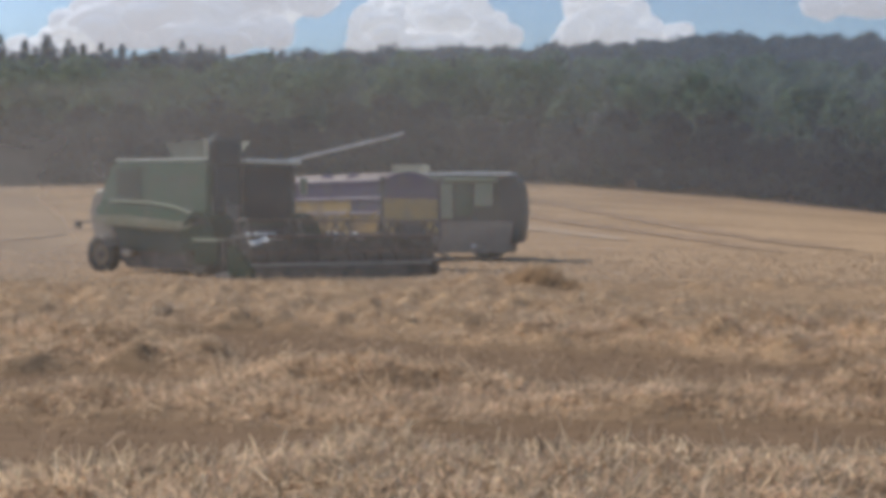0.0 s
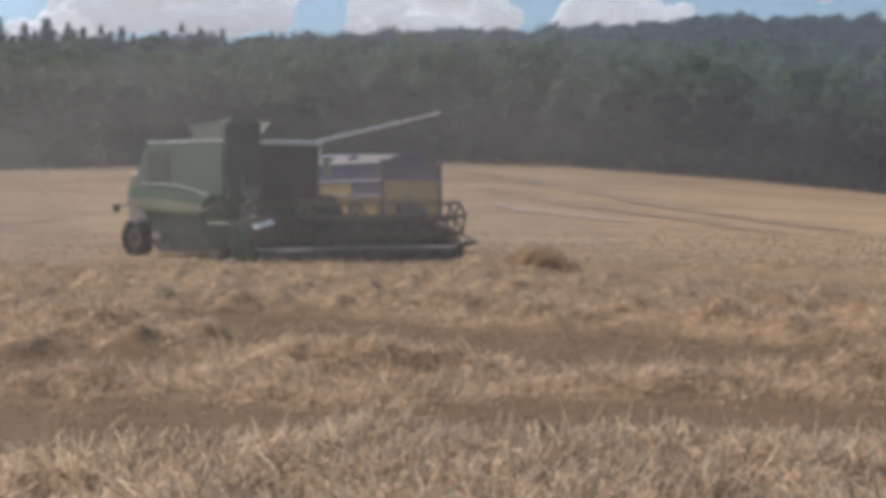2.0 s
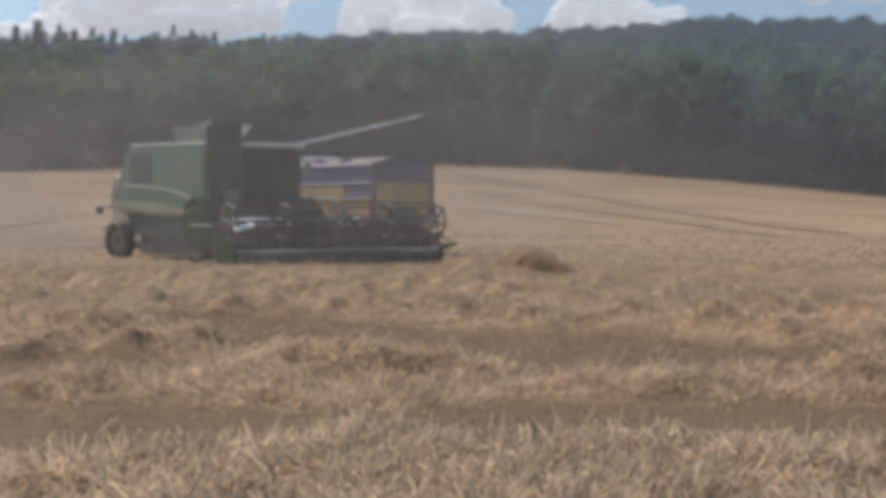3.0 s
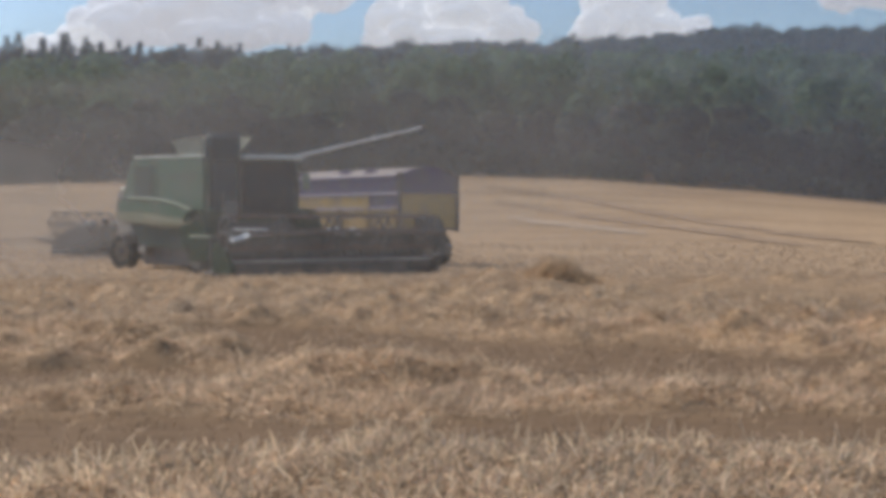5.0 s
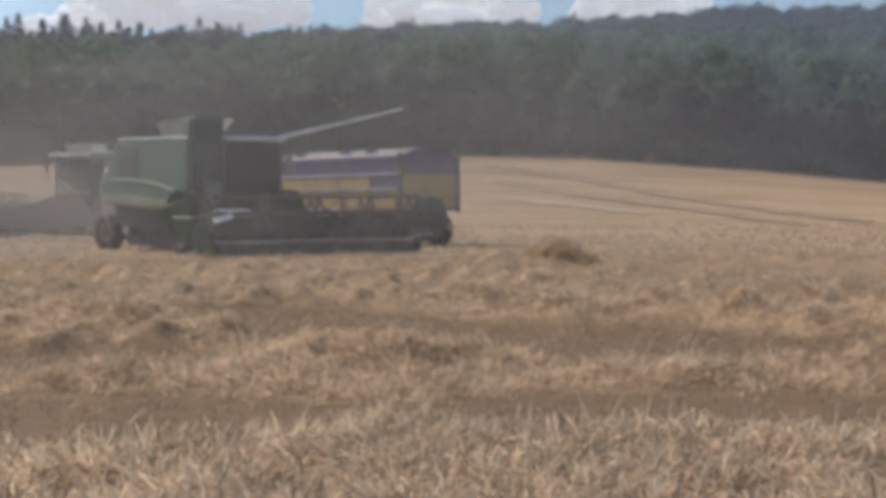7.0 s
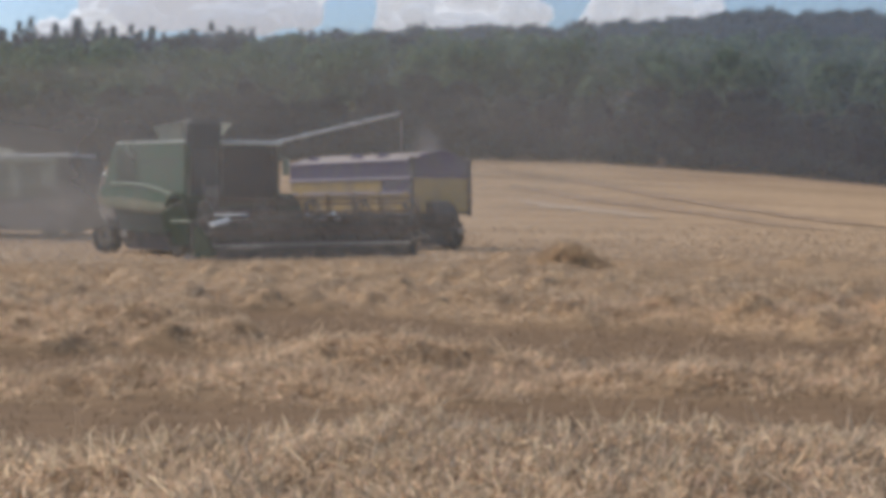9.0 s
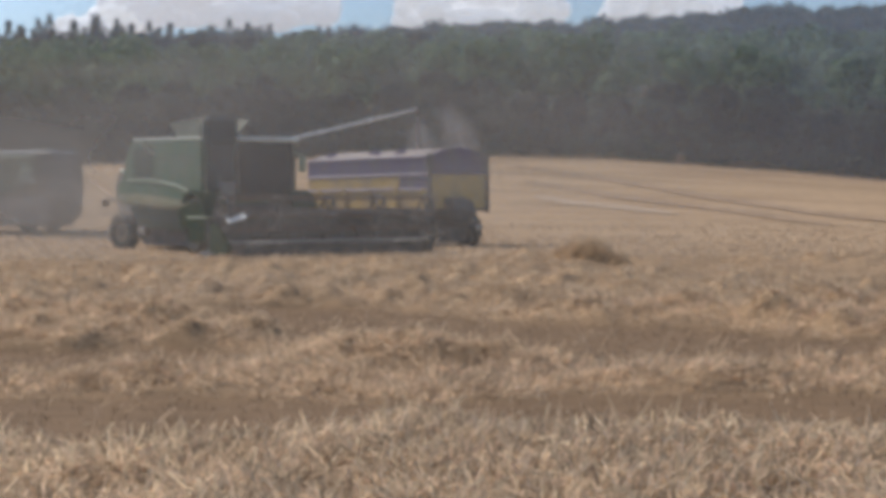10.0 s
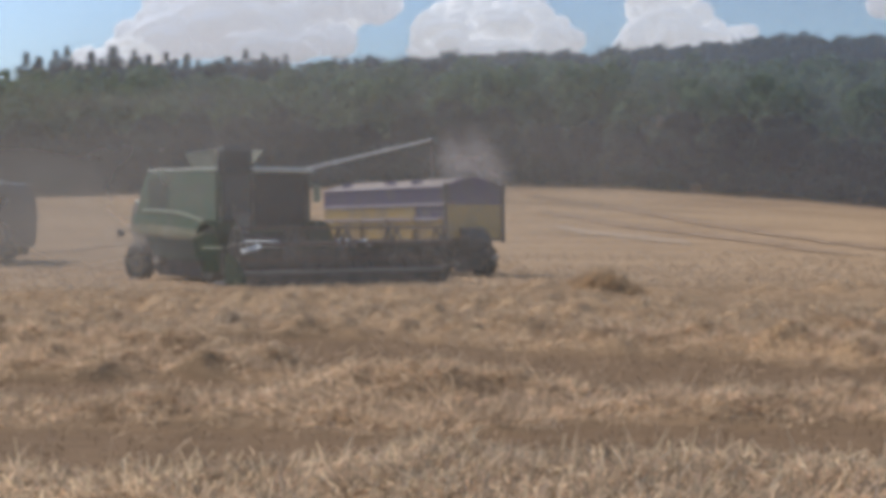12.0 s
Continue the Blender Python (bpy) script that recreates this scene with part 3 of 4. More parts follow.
def make_clouds():
    """Distant cumulus banks, each a mass of billows: middle and half sizes in thousandths of the distance."""
    # bright banks paint the lit billows, grey ones the shaded mass
    bright = vapour("bright_cumulus", (0.60, 0.60, 0.60), (0.50, 0.515, 0.55))
    grey = vapour("grey_cumulus", (0.42, 0.43, 0.45), (0.46, 0.48, 0.535))
    far = 2600.0
    banks = ((((-175, 148, 66, 32), (-222, 138, 42, 26), (-118, 154, 46, 22), (-158, 128, 50, 18)), grey), (((-246, 127, 28, 17), (-284, 114, 22, 11), (-225, 133, 20, 14), (-263, 118, 20, 12)), bright),
             (((-132, 138, 28, 9), (-112, 142, 18, 8), (-150, 140, 18, 8)), bright),
             (((-36, 130, 26, 20), (-2, 134, 28, 18), (24, 124, 20, 16), (-10, 116, 40, 14), (-48, 118, 16, 10), (10, 142, 14, 10)), bright),
             (((106, 132, 26, 20), (96, 146, 16, 15), (120, 124, 30, 14), (152, 122, 17, 10), (84, 124, 14, 10), (112, 150, 12, 8)), bright),
             (((285, 152, 46, 14), (258, 158, 26, 9), (320, 150, 30, 12)), grey), (((-480, 150, 60, 22), (-430, 140, 40, 16)), grey), (((500, 150, 50, 22), (460, 140, 30, 14)), bright))
    rng = np.random.default_rng(31)
    for lumps, mat in banks:
        vs, fs, off = [], [], 0
        for u, v, w, h in lumps:
            # each lump carries smaller billows on its rim
            billows = [(u, v, 0.8 * w, 0.8 * h)]
            for k in range(16):
                a, q = rng.uniform(-0.5, math.pi + 0.5), rng.uniform(0.2, 0.46)
                billows.append((u + rng.uniform(0.6, 0.9) * w * math.cos(a), v + rng.uniform(0.55, 0.85) * h * math.sin(a), q * (w * h) ** 0.5 * 1.15, q * (w * h) ** 0.5))
            for q, (bu, bv, bw, bh) in enumerate(billows):
                n = 19 if q else 41
                th, ph = np.meshgrid(np.linspace(0, math.pi, n), np.linspace(0, math.tau, 2 * n - 1))
                d = np.stack([np.sin(th) * np.cos(ph), np.sin(th) * np.sin(ph), np.cos(th)], -1)
                seed = float(rng.uniform(0, 90))
                r = 0.66 + 0.62 * fbm(d[..., 0] * 3.0 + d[..., 1] * 1.6 + seed, d[..., 2] * 3.0 + d[..., 1] * 2.1 + 7, 5, 3)
                p = d * r[..., None] * np.array([bw, 0.5 * (bw + bh), bh]) * far / 1000
                p = p + np.array([bu, 0.3 * abs(bu) + rng.uniform(-4, 4), bv]) * far / 1000 * np.array([1, 1000 / far, 1]) + np.array([0, far, EYE])
                vs.append(p.reshape(-1, 3))
                i = (np.arange(2 * n - 2)[:, None] * n + np.arange(n - 1)[None, :]).ravel() + off
                fs.append(np.stack([i, i + 1, i + n + 1, i + n], -1))
                off += p.shape[0] * p.shape[1]
        ob = link("cloud_backdrop", raw("cloud_backdrop", np.concatenate(vs), np.concatenate(fs)), mat, smooth=True)
        tagged(ob, "white cumulus cloud over the wooded ridge" if mat == bright else "grey shaded cumulus cloud over the wooded ridge", "cloud", "clouds", "structure")


# ---- combine harvester: front axle at the origin, +x ahead, +y to its left ----
AUGER_AT = (-0.9, 1.2, 3.66)
# grain lies in the tube until it pours from the spout
STREAM_IN = pose(0, 5.75, 1.31, -77.2)


def make_header(root, right, left):
    """Cutting header between two sides of the machine, and the reel that turns in it."""
    mid = (left + right) / 2
    bm = block(bmesh.new(), (2.2, right, 0.3), (2.3, left, 1.15), 0.01)
    header = part("header", bm, BLACK, root, "wide dark cutting header with a tined reel")
    part("trough", block(bmesh.new(), (2.2, right, 0.2), (3.45, left, 0.27), 0.01), BLACK, header)
    bm = block(bmesh.new(), (2.16, right, 1.15), (2.34, left, 1.25), 0.02)
    part("top_beam", bm, DARK_GREEN, header)
    # white plates put the header's glints into paint
    for y0, y1, k in ((-1.75, -0.5, 0.08), (1.5, 2.1, 0.08), (2.4, 2.65, 0.08)):
        part("bright_plate", prism(bmesh.new(), [(2.15, 1.46), (2.55, 1.32), (2.55, 1.32 - k), (2.15, 1.46 - k)], y0, y1, 0), WHITE, header, "white strip painting the glint on the header beam")
    part("glinting_plate", block(bmesh.new(), (-0.12, -0.3, -0.01), (0.12, 0.3, 0.01), 0, pose(4.0, right + 0.2, 1.22, 18, 30, 0)), WHITE, header, "tilted white plate painting the sun's glint on the header")
    part("apron", block(bmesh.new(), (3.40, right, 0.06), (3.46, left, 0.46), 0.01), BLACK, header)
    bm = block(bmesh.new(), (3.40, right, 0.47), (3.56, left, 0.53), 0.02)
    part("knife_bar", bm, STEEL, header, "worn bright steel knife bar")
    bm = bmesh.new()
    n = 52
    for i in range(n):
        y = right + 0.1 + (left - right - 0.2) * i / (n - 1)
        rod(bm, (3.5, y, 0.48), (3.72, y, 0.42), 0.02, 0.004, 4)
    part("knife_fingers", bm, STEEL, header)
    # intake auger with flights that wind towards the middle
    bm = rod(bmesh.new(), (2.78, right + 0.05, 0.66), (2.78, left - 0.05, 0.66), 0.2, sides=14)
    steps = 260
    last = None
    for i in range(steps + 1):
        y = right + 0.1 + (left - right - 0.2) * i / steps
        a = (y - mid) * math.tau / 0.62 * (1 if y < mid else -1)
        c, q = math.cos(a), math.sin(a)
        now = (bm.verts.new((2.78 + 0.19 * c, y, 0.66 + 0.19 * q)), bm.verts.new((2.78 + 0.33 * c, y, 0.66 + 0.33 * q)))
        if last:
            bm.faces.new((last[0], last[1], now[1], now[0]))
        last = now
    part("intake_auger", bm, IRON, header)
    ends = [(2.75, 0.1), (2.7, 0.95), (2.8, 1.1), (3.1, 1.05), (3.6, 0.8), (4.1, 0.4), (4.1, 0.15)]
    part("end_panel", prism(bmesh.new(), ends, right - 0.14, right, 0.04), DEEP_GREEN, header, "dark green end panel")
    low = [(2.0, 0.08), (2.0, 1.25), (2.7, 1.15), (3.5, 0.8), (3.8, 0.4), (3.7, 0.08)]
    part("end_panel", prism(bmesh.new(), low, left, left + 0.1, 0.02), BLACK, header)
    bm = bmesh.new()
    rod(bm, (3.3, left + 0.06, 0.5), (4.5, left + 0.1, 0.62), 0.14, 0.03, 8)
    rod(bm, (3.3, left + 0.06, 0.95), (4.5, left + 0.1, 0.62), 0.04, 0.03, 6)
    part("crop_divider", bm, BLACK, header)
    for y in (right + 0.15, left - 0.12):
        bm = rod(bmesh.new(), (2.25, y, 1.22), (3.35, y, 1.38), 0.05, sides=6)
        part("reel_arm", bm, BLACK, header)
    for y in (-2.6, -1.0, 0.9, 2.6, 4.1):
        part("skid", block(bmesh.new(), (2.3, y - 0.12, 0.0), (3.1, y + 0.12, 0.2), 0.03), BLACK, header)

    # reel, turning about its own axis
    half = (left - right) / 2 + 0.02
    bm = rod(bmesh.new(), (0, -half, 0), (0, half, 0), 0.07, sides=10)
    reel = part("reel", bm, BLACK, root)
    reel.matrix_basis = pose(3.35, mid + 0.05, 1.35)
    for i in range(6):
        a = math.tau * i / 6
        x, z = 0.56 * math.cos(a), 0.56 * math.sin(a)
        bm = rod(bmesh.new(), (x, -half, z), (x, half, z), 0.03, sides=6)
        for k in range(50):
            y = -half + 2 * half * (k + 0.5) / 50
            rod(bm, (x, y, z), (x - 0.03, y, z - 0.20), 0.008, 0.004, 3)
        part("bat", bm, REEL_RED, reel)
    for k in range(5):
        y = -half + 2 * half * k / 4
        bm = bmesh.new()
        for i in range(6):
            a, b = math.tau * i / 6, math.tau * (i + 1) / 6
            p, q = (0.56 * math.cos(a), y, 0.56 * math.sin(a)), (0.56 * math.cos(b), y, 0.56 * math.sin(b))
            rod(bm, (0, y, 0), p, 0.045, sides=5)
            rod(bm, p, q, 0.045, sides=5)
        part("spider", bm, BLACK, reel)
    return header, reel


def make_cab(root):
    x0, x1, y0, y1, z0, z1 = -1.5, 0.22, -0.5, 1.5, 1.75, 3.68
    cab = part("cab", block(bmesh.new(), (x0, y0, z0), (x1, y1, z0 + 0.18), 0.03), DARK_GREEN, root, "dark glazed driver's cab")
    part("cab_roof", block(bmesh.new(), (x0 - 0.1, y0 - 0.05, z1), (x1 + 0.35, y1 + 0.08, z1 + 0.14), 0.05), ROOF, cab, "cab roof with its sunlit edge painted pale")
    part("sill_rail", block(bmesh.new(), (x1 + 0.36, y0 + 0.4, z0 + 0.12), (x1 + 0.42, y1 - 0.4, z0 + 0.18), 0.01), DARK_GREEN, cab)
    part("wiper", rod(bmesh.new(), (x1 + 0.38, 0.6, z0 + 0.3), (x1 + 0.4, 0.95, z0 + 1.0), 0.015, sides=5), BLACK, cab)
    part("door_frame", block(bmesh.new(), (x0 + 0.3, y1 + 0.012, z0 + 0.3), (x0 + 0.36, y1 + 0.05, z1), 0.01), DUSTY_GREY, cab)
    part("rear_wall", block(bmesh.new(), (x0, y0, z0 + 0.18), (x0 + 0.08, y1, z1), 0.02), DARK_GREEN, cab)
    for x, y in ((x1, y0), (x1, y1), (x0 + 0.8, y0), (x0 + 0.8, y1)):
        bm = block(bmesh.new(), (x - 0.06, y - 0.05, z0 + 0.1), (x + 0.04, y + 0.05, z1), 0.015)
        part("pillar", bm, BLACK, cab)
    # the screen bows forward between the pillars
    bm = bmesh.new()
    rows = []
    for k in range(11):
        t = k / 10
        y, x = y0 + 0.04 + (y1 - y0 - 0.08) * t, x1 + 0.30 * math.sin(math.pi * t) ** 0.6
        rows.append([bm.verts.new(p) for p in ((x + 0.10, y, z0 + 0.15), (x + 0.03, y, z0 + 1.1), (x - 0.12, y, z1))])
    for a, b in zip(rows, rows[1:]):
        for k in range(2):
            bm.faces.new((a[k], b[k], b[k + 1], a[k + 1]))
    bmesh.ops.solidify(bm, geom=bm.faces[:], thickness=0.012)
    part("windscreen", bm, GLASS, cab, smooth=True)
    for y in (y0, y1):
        part("side_window", block(bmesh.new(), (x0 + 0.06, y - 0.01, z0 + 0.3), (x1 - 0.06, y + 0.01, z1), 0.004), GLASS, cab)
    bm = block(bmesh.new(), (x1 + 0.2, y1 + 0.1, 2.7), (x1 + 0.26, y1 + 0.36, 3.25), 0.03)
    rod(bm, (x1, y1, 3.4), (x1 + 0.22, y1 + 0.2, 3.2), 0.02, sides=5)
    part("mirror", bm, PALE_PAINT, cab)
    bm = block(bmesh.new(), (x1 + 0.2, y1 + 0.05, 1.75), (x1 + 0.3, y1 + 0.3, 2.0), 0.03)
    part("work_lamp", bm, WHITE, cab)
    return cab


def make_combine():
    root = new("combine_harvester")
    hull = [(-6.2, 3.92), (0.08, 3.75), (0.08, 1.65), (-2.5, 1.55), (-6.6, 1.75), (-7.45, 2.15), (-7.2, 2.85), (-6.45, 3.77)]
    body = part("body", prism(bmesh.new(), hull, -1.7, 1.7, 0.07), GREEN, root, "dusty green threshing body")
    skirt = [(-7.2, 2.52), (-5.6, 2.60), (-3.0, 2.45), (-0.4, 2.12), (-0.4, 1.66), (-2.5, 1.56), (-6.5, 1.72), (-7.4, 2.1)]
    crease = [(-7.35, 2.02), (-5.0, 2.04), (-0.35, 1.74), (-0.35, 1.48), (-2.5, 1.48), (-6.4, 1.66), (-7.3, 1.82)]
    for side in (-1, 1):
        a, b = sorted((side * 1.66, side * 1.90))
        part("side_door", prism(bmesh.new(), skirt, a, b, 0.10), GREEN, root)
        a, b = sorted((side * 1.82, side * 2.06))
        part("side_ledge", prism(bmesh.new(), crease, a, b, 0.10), DUSTY_GREEN, root, "dust-paled green ledge along the side")
        a, b = sorted((side * 1.5, side * 1.80))
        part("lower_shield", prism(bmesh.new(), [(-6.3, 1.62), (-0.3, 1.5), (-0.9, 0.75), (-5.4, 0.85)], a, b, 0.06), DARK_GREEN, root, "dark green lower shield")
        a, b = sorted((side * 1.69, side * 1.725))
        part("air_intake", prism(bmesh.new(), [(-6.1, 3.64), (-4.2, 3.66), (-4.2, 2.56), (-6.0, 2.58)], a, b, 0.01), DARK_GREEN, root, "dark slotted air intake")
        for k in range(6):
            bm = block(bmesh.new(), (-5.8, a, 2.68 + 0.15 * k), (-4.45, b, 2.72 + 0.15 * k), 0.0, pose(0, side * 0.012, 0))
            part("louvre", bm, DARK_GREEN, root)
        a, b = sorted((side * 1.70, side * 1.712))
        part("panel_seam", block(bmesh.new(), (-3.7, a, 3.19), (-0.3, b, 3.22), 0), BLACK, root)
        part("panel_seam", block(bmesh.new(), (-3.9, a, 2.55), (-3.87, b, 3.7), 0), BLACK, root)
    # pale rods paint the light line on the side panels
    for side in (-1, 1):
        bm = bmesh.new()
        way = ((-6.1, 2.52), (-4.6, 2.50), (-3.0, 2.42), (-1.6, 2.28), (-0.45, 2.05))
        for (xa, za), (xb, zb) in zip(way, way[1:]):
            rod(bm, (xa, side * 1.91, za), (xb, side * 1.91, zb), 0.05, sides=8)
        part("trim_moulding", bm, PALE_PAINT, root, "pale green rod painting the highlight along the side")
    part("roof_deck", prism(bmesh.new(), [(-6.22, 3.925), (0.0, 3.755), (0.0, 3.825), (-6.22, 3.995)], -1.68, 1.66, 0.03), ROOF, root, "roof deck with its sunlit brightness painted pale")
    hood = [(-6.4, 2.92), (-7.9, 2.85), (-8.3, 2.2), (-7.9, 0.95), (-6.3, 1.0)]
    part("straw_hood", prism(bmesh.new(), hood, -1.62, 1.62, 0.05), DUSTY_GREY, root, "dust-grey straw hood at the rear")
    part("hood_lip", block(bmesh.new(), (-7.95, -1.52, 2.86), (-6.5, 1.52, 2.95), 0.02), ROOF, root)
    bm = rod(bmesh.new(), (-7.8, -1.4, 1.85), (-8.8, -1.8, 1.80), 0.035, sides=6)
    block(bm, (-8.92, -1.92, 1.58), (-8.75, -1.68, 1.86), 0.03)
    part("rear_lamp_arm", bm, BLACK, root)
    keel = [(-7.0, 1.8), (-0.1, 1.7), (0.7, 1.5), (0.6, 0.35), (-1.2, 0.22), (-5.6, 0.22), (-6.1, 0.5), (-7.0, 1.2)]
    part("chassis", prism(bmesh.new(), keel, -1.55, 1.55, 0.04), BLACK, root)
    for k in range(5):
        bm = rod(bmesh.new(), (-4.9 + 0.85 * k, -1.5, 1.05 + 0.1 * (k % 2)), (-4.9 + 0.85 * k, -1.72, 1.15 + 0.1 * (k % 2)), 0.26 - 0.03 * (k % 3), sides=16)
        part("drive_pulley", bm, BLACK, root)
    part("tool_box", block(bmesh.new(), (-5.5, -1.8, 0.62), (-4.9, -1.5, 0.86), 0.03), DUSTY_GREY, root, "small pale box under the body")
    part("rear_axle", block(bmesh.new(), (-6.97, -1.6, 0.5), (-6.72, 1.6, 0.75), 0.03), BLACK, root)
    part("front_axle", block(bmesh.new(), (-0.2, -1.4, 0.75), (0.2, 1.4, 1.15), 0.03), BLACK, root)
    wheels = []
    for y in (-1.62, 1.62):
        wheels.append(make_wheel(root, (0, y, 0.95), 0.95, 0.72))
        wheels.append(make_wheel(root, (-6.85, y * 1.1, 0.66), 0.66, 0.42, 14))
        arc = [(-7.5, 0.95), (-7.3, 1.22), (-6.85, 1.34), (-6.4, 1.22), (-6.2, 0.95), (-6.25, 0.95), (-6.43, 1.17), (-6.85, 1.29), (-7.27, 1.17), (-7.45, 0.95)]
        over = [(1.16 * math.cos(radians(q)), 0.95 + 1.16 * math.sin(radians(q))) for q in range(8, 173, 12)]
        under = [(1.06 * math.cos(radians(q)), 0.95 + 1.06 * math.sin(radians(q))) for q in range(164, 0, -12)]
        a, b = sorted((y * 0.72, y * 1.26))
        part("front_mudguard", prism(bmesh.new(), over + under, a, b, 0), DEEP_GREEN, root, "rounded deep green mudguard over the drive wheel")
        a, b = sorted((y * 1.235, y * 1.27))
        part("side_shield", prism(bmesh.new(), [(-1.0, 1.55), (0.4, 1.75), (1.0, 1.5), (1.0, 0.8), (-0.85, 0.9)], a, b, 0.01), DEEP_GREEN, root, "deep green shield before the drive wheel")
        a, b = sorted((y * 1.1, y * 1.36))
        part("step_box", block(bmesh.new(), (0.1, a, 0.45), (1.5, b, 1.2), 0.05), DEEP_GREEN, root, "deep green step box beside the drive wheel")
        # pale plate paints the lit top edge of the box
        part("step_plate", block(bmesh.new(), (0.06, a - 0.03, 1.2), (1.55, b + 0.03, 1.26), 0.015), PALE_PAINT, root)
        a, b = sorted((y * 0.95, y * 1.27))
        part("mudguard", prism(bmesh.new(), arc, a, b, 0), DUSTY_GREY, root)
    # front right: elevator casing, its shade painted near-black, with the ladder before it
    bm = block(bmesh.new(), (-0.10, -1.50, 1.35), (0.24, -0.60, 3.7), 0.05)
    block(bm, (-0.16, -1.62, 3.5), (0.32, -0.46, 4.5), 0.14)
    part("elevator_casing", bm, CASING, root, "tall elevator casing painted near-black for its shaded front")
    part("platform", block(bmesh.new(), (-0.1, -1.8, 1.55), (0.55, 1.8, 1.63), 0.01), BLACK, root)
    part("locker", block(bmesh.new(), (-0.04, -1.1, 1.64), (0.3, -0.62, 2.35), 0.03), DUSTY_GREY, root)
    for y in (-1.75, -1.25):
        part("hand_rail", rod(bmesh.new(), (0.5, y, 1.6), (0.5, y, 2.6), 0.02, sides=6), DUSTY_GREY, root)
        part("ladder_stile", rod(bmesh.new(), (0.55, y, 1.6), (0.95, y - 0.3, 0.55), 0.025, sides=6), DUSTY_GREY, root)
    for k in range(4):
        t = (k + 0.5) / 4
        bm = block(bmesh.new(), (0.5 + 0.4 * t, -1.78 - 0.3 * t, 1.58 - 1.05 * t), (0.62 + 0.4 * t, -1.22 - 0.3 * t, 1.61 - 1.05 * t), 0)
        part("ladder_rung", bm, DUSTY_GREY, root)
    # grain tank funnel
    lo, hi = [(-2.4, -1.5), (-0.5, -1.5), (-0.5, -0.3), (-2.4, -0.3)], [(-2.75, -1.62), (-0.30, -1.6), (-0.2, 0.1), (-2.7, 0.05)]
    tops = (4.38, 4.44, 4.42, 4.34)
    for i in range(4):
        j = (i + 1) % 4
        bm = bmesh.new()
        q = [bm.verts.new((*lo[i], 3.8)), bm.verts.new((*lo[j], 3.8)), bm.verts.new((*hi[j], tops[j])), bm.verts.new((*hi[i], tops[i]))]
        f = bm.faces.new(q)
        bmesh.ops.solidify(bm, geom=[f], thickness=0.012)
        part("tank_flap", bm, PALE_FLAP, root, "pale canvas grain tank flap folded up")
    # unloading tube, about its own turret
    bm = rod(bmesh.new(), (0, 0, 0), (0, 5.8, 1.32), 0.055, 0.042, 16)
    rod(bm, (0, -0.05, -0.5), (0, 0, 0.08), 0.2, 0.15, 14)
    for t in (0.33, 0.66):
        rod(bm, (0, 5.8 * t, 1.32 * t), (0, 5.8 * t + 0.08, 1.32 * t + 0.02), 0.075, sides=16)
    auger = part("unloading_auger", bm, CREAM, root, "long pale unloading auger tube", smooth=False)
    auger.matrix_basis = pose(*AUGER_AT)
    part("spout", rod(bmesh.new(), (0, 5.75, 1.33), (0, 5.88, 1.14), 0.08, 0.10, 12), BLACK, auger)
    bm = bmesh.new()
    rng = random.Random(4)
    for k in range(26):
        a, q = rng.uniform(0, 0.8), rng.uniform(0, 0.045)
        x, y = q * math.cos(k), q * math.sin(k)
        rod(bm, (x, y, -a), (x * 1.1, y * 1.1, -a - rng.uniform(0.4, 0.8)), 0.008, 0.004, 5)
    stream = part("grain_stream", bm, PALE_GRAIN, auger, "thin stream of pale wheat grain")
    stream.matrix_basis = STREAM_IN
    part("exhaust", rod(bmesh.new(), (-4.0, 0.9, 3.7), (-4.0, 0.9, 4.3), 0.07, sides=8), BLACK, root)
    feeder = [(0.3, 1.55), (0.3, 0.85), (2.2, 0.32), (2.2, 1.05)]
    part("feeder_house", prism(bmesh.new(), feeder, 0.2, 1.8, 0.03), DARK_GREEN, root)
    make_cab(root)
    make_header(root, -2.45, 4.7)
    return tagged(root, "large dusty green combine harvester with its header down", "combine harvester", "combine harvesters")


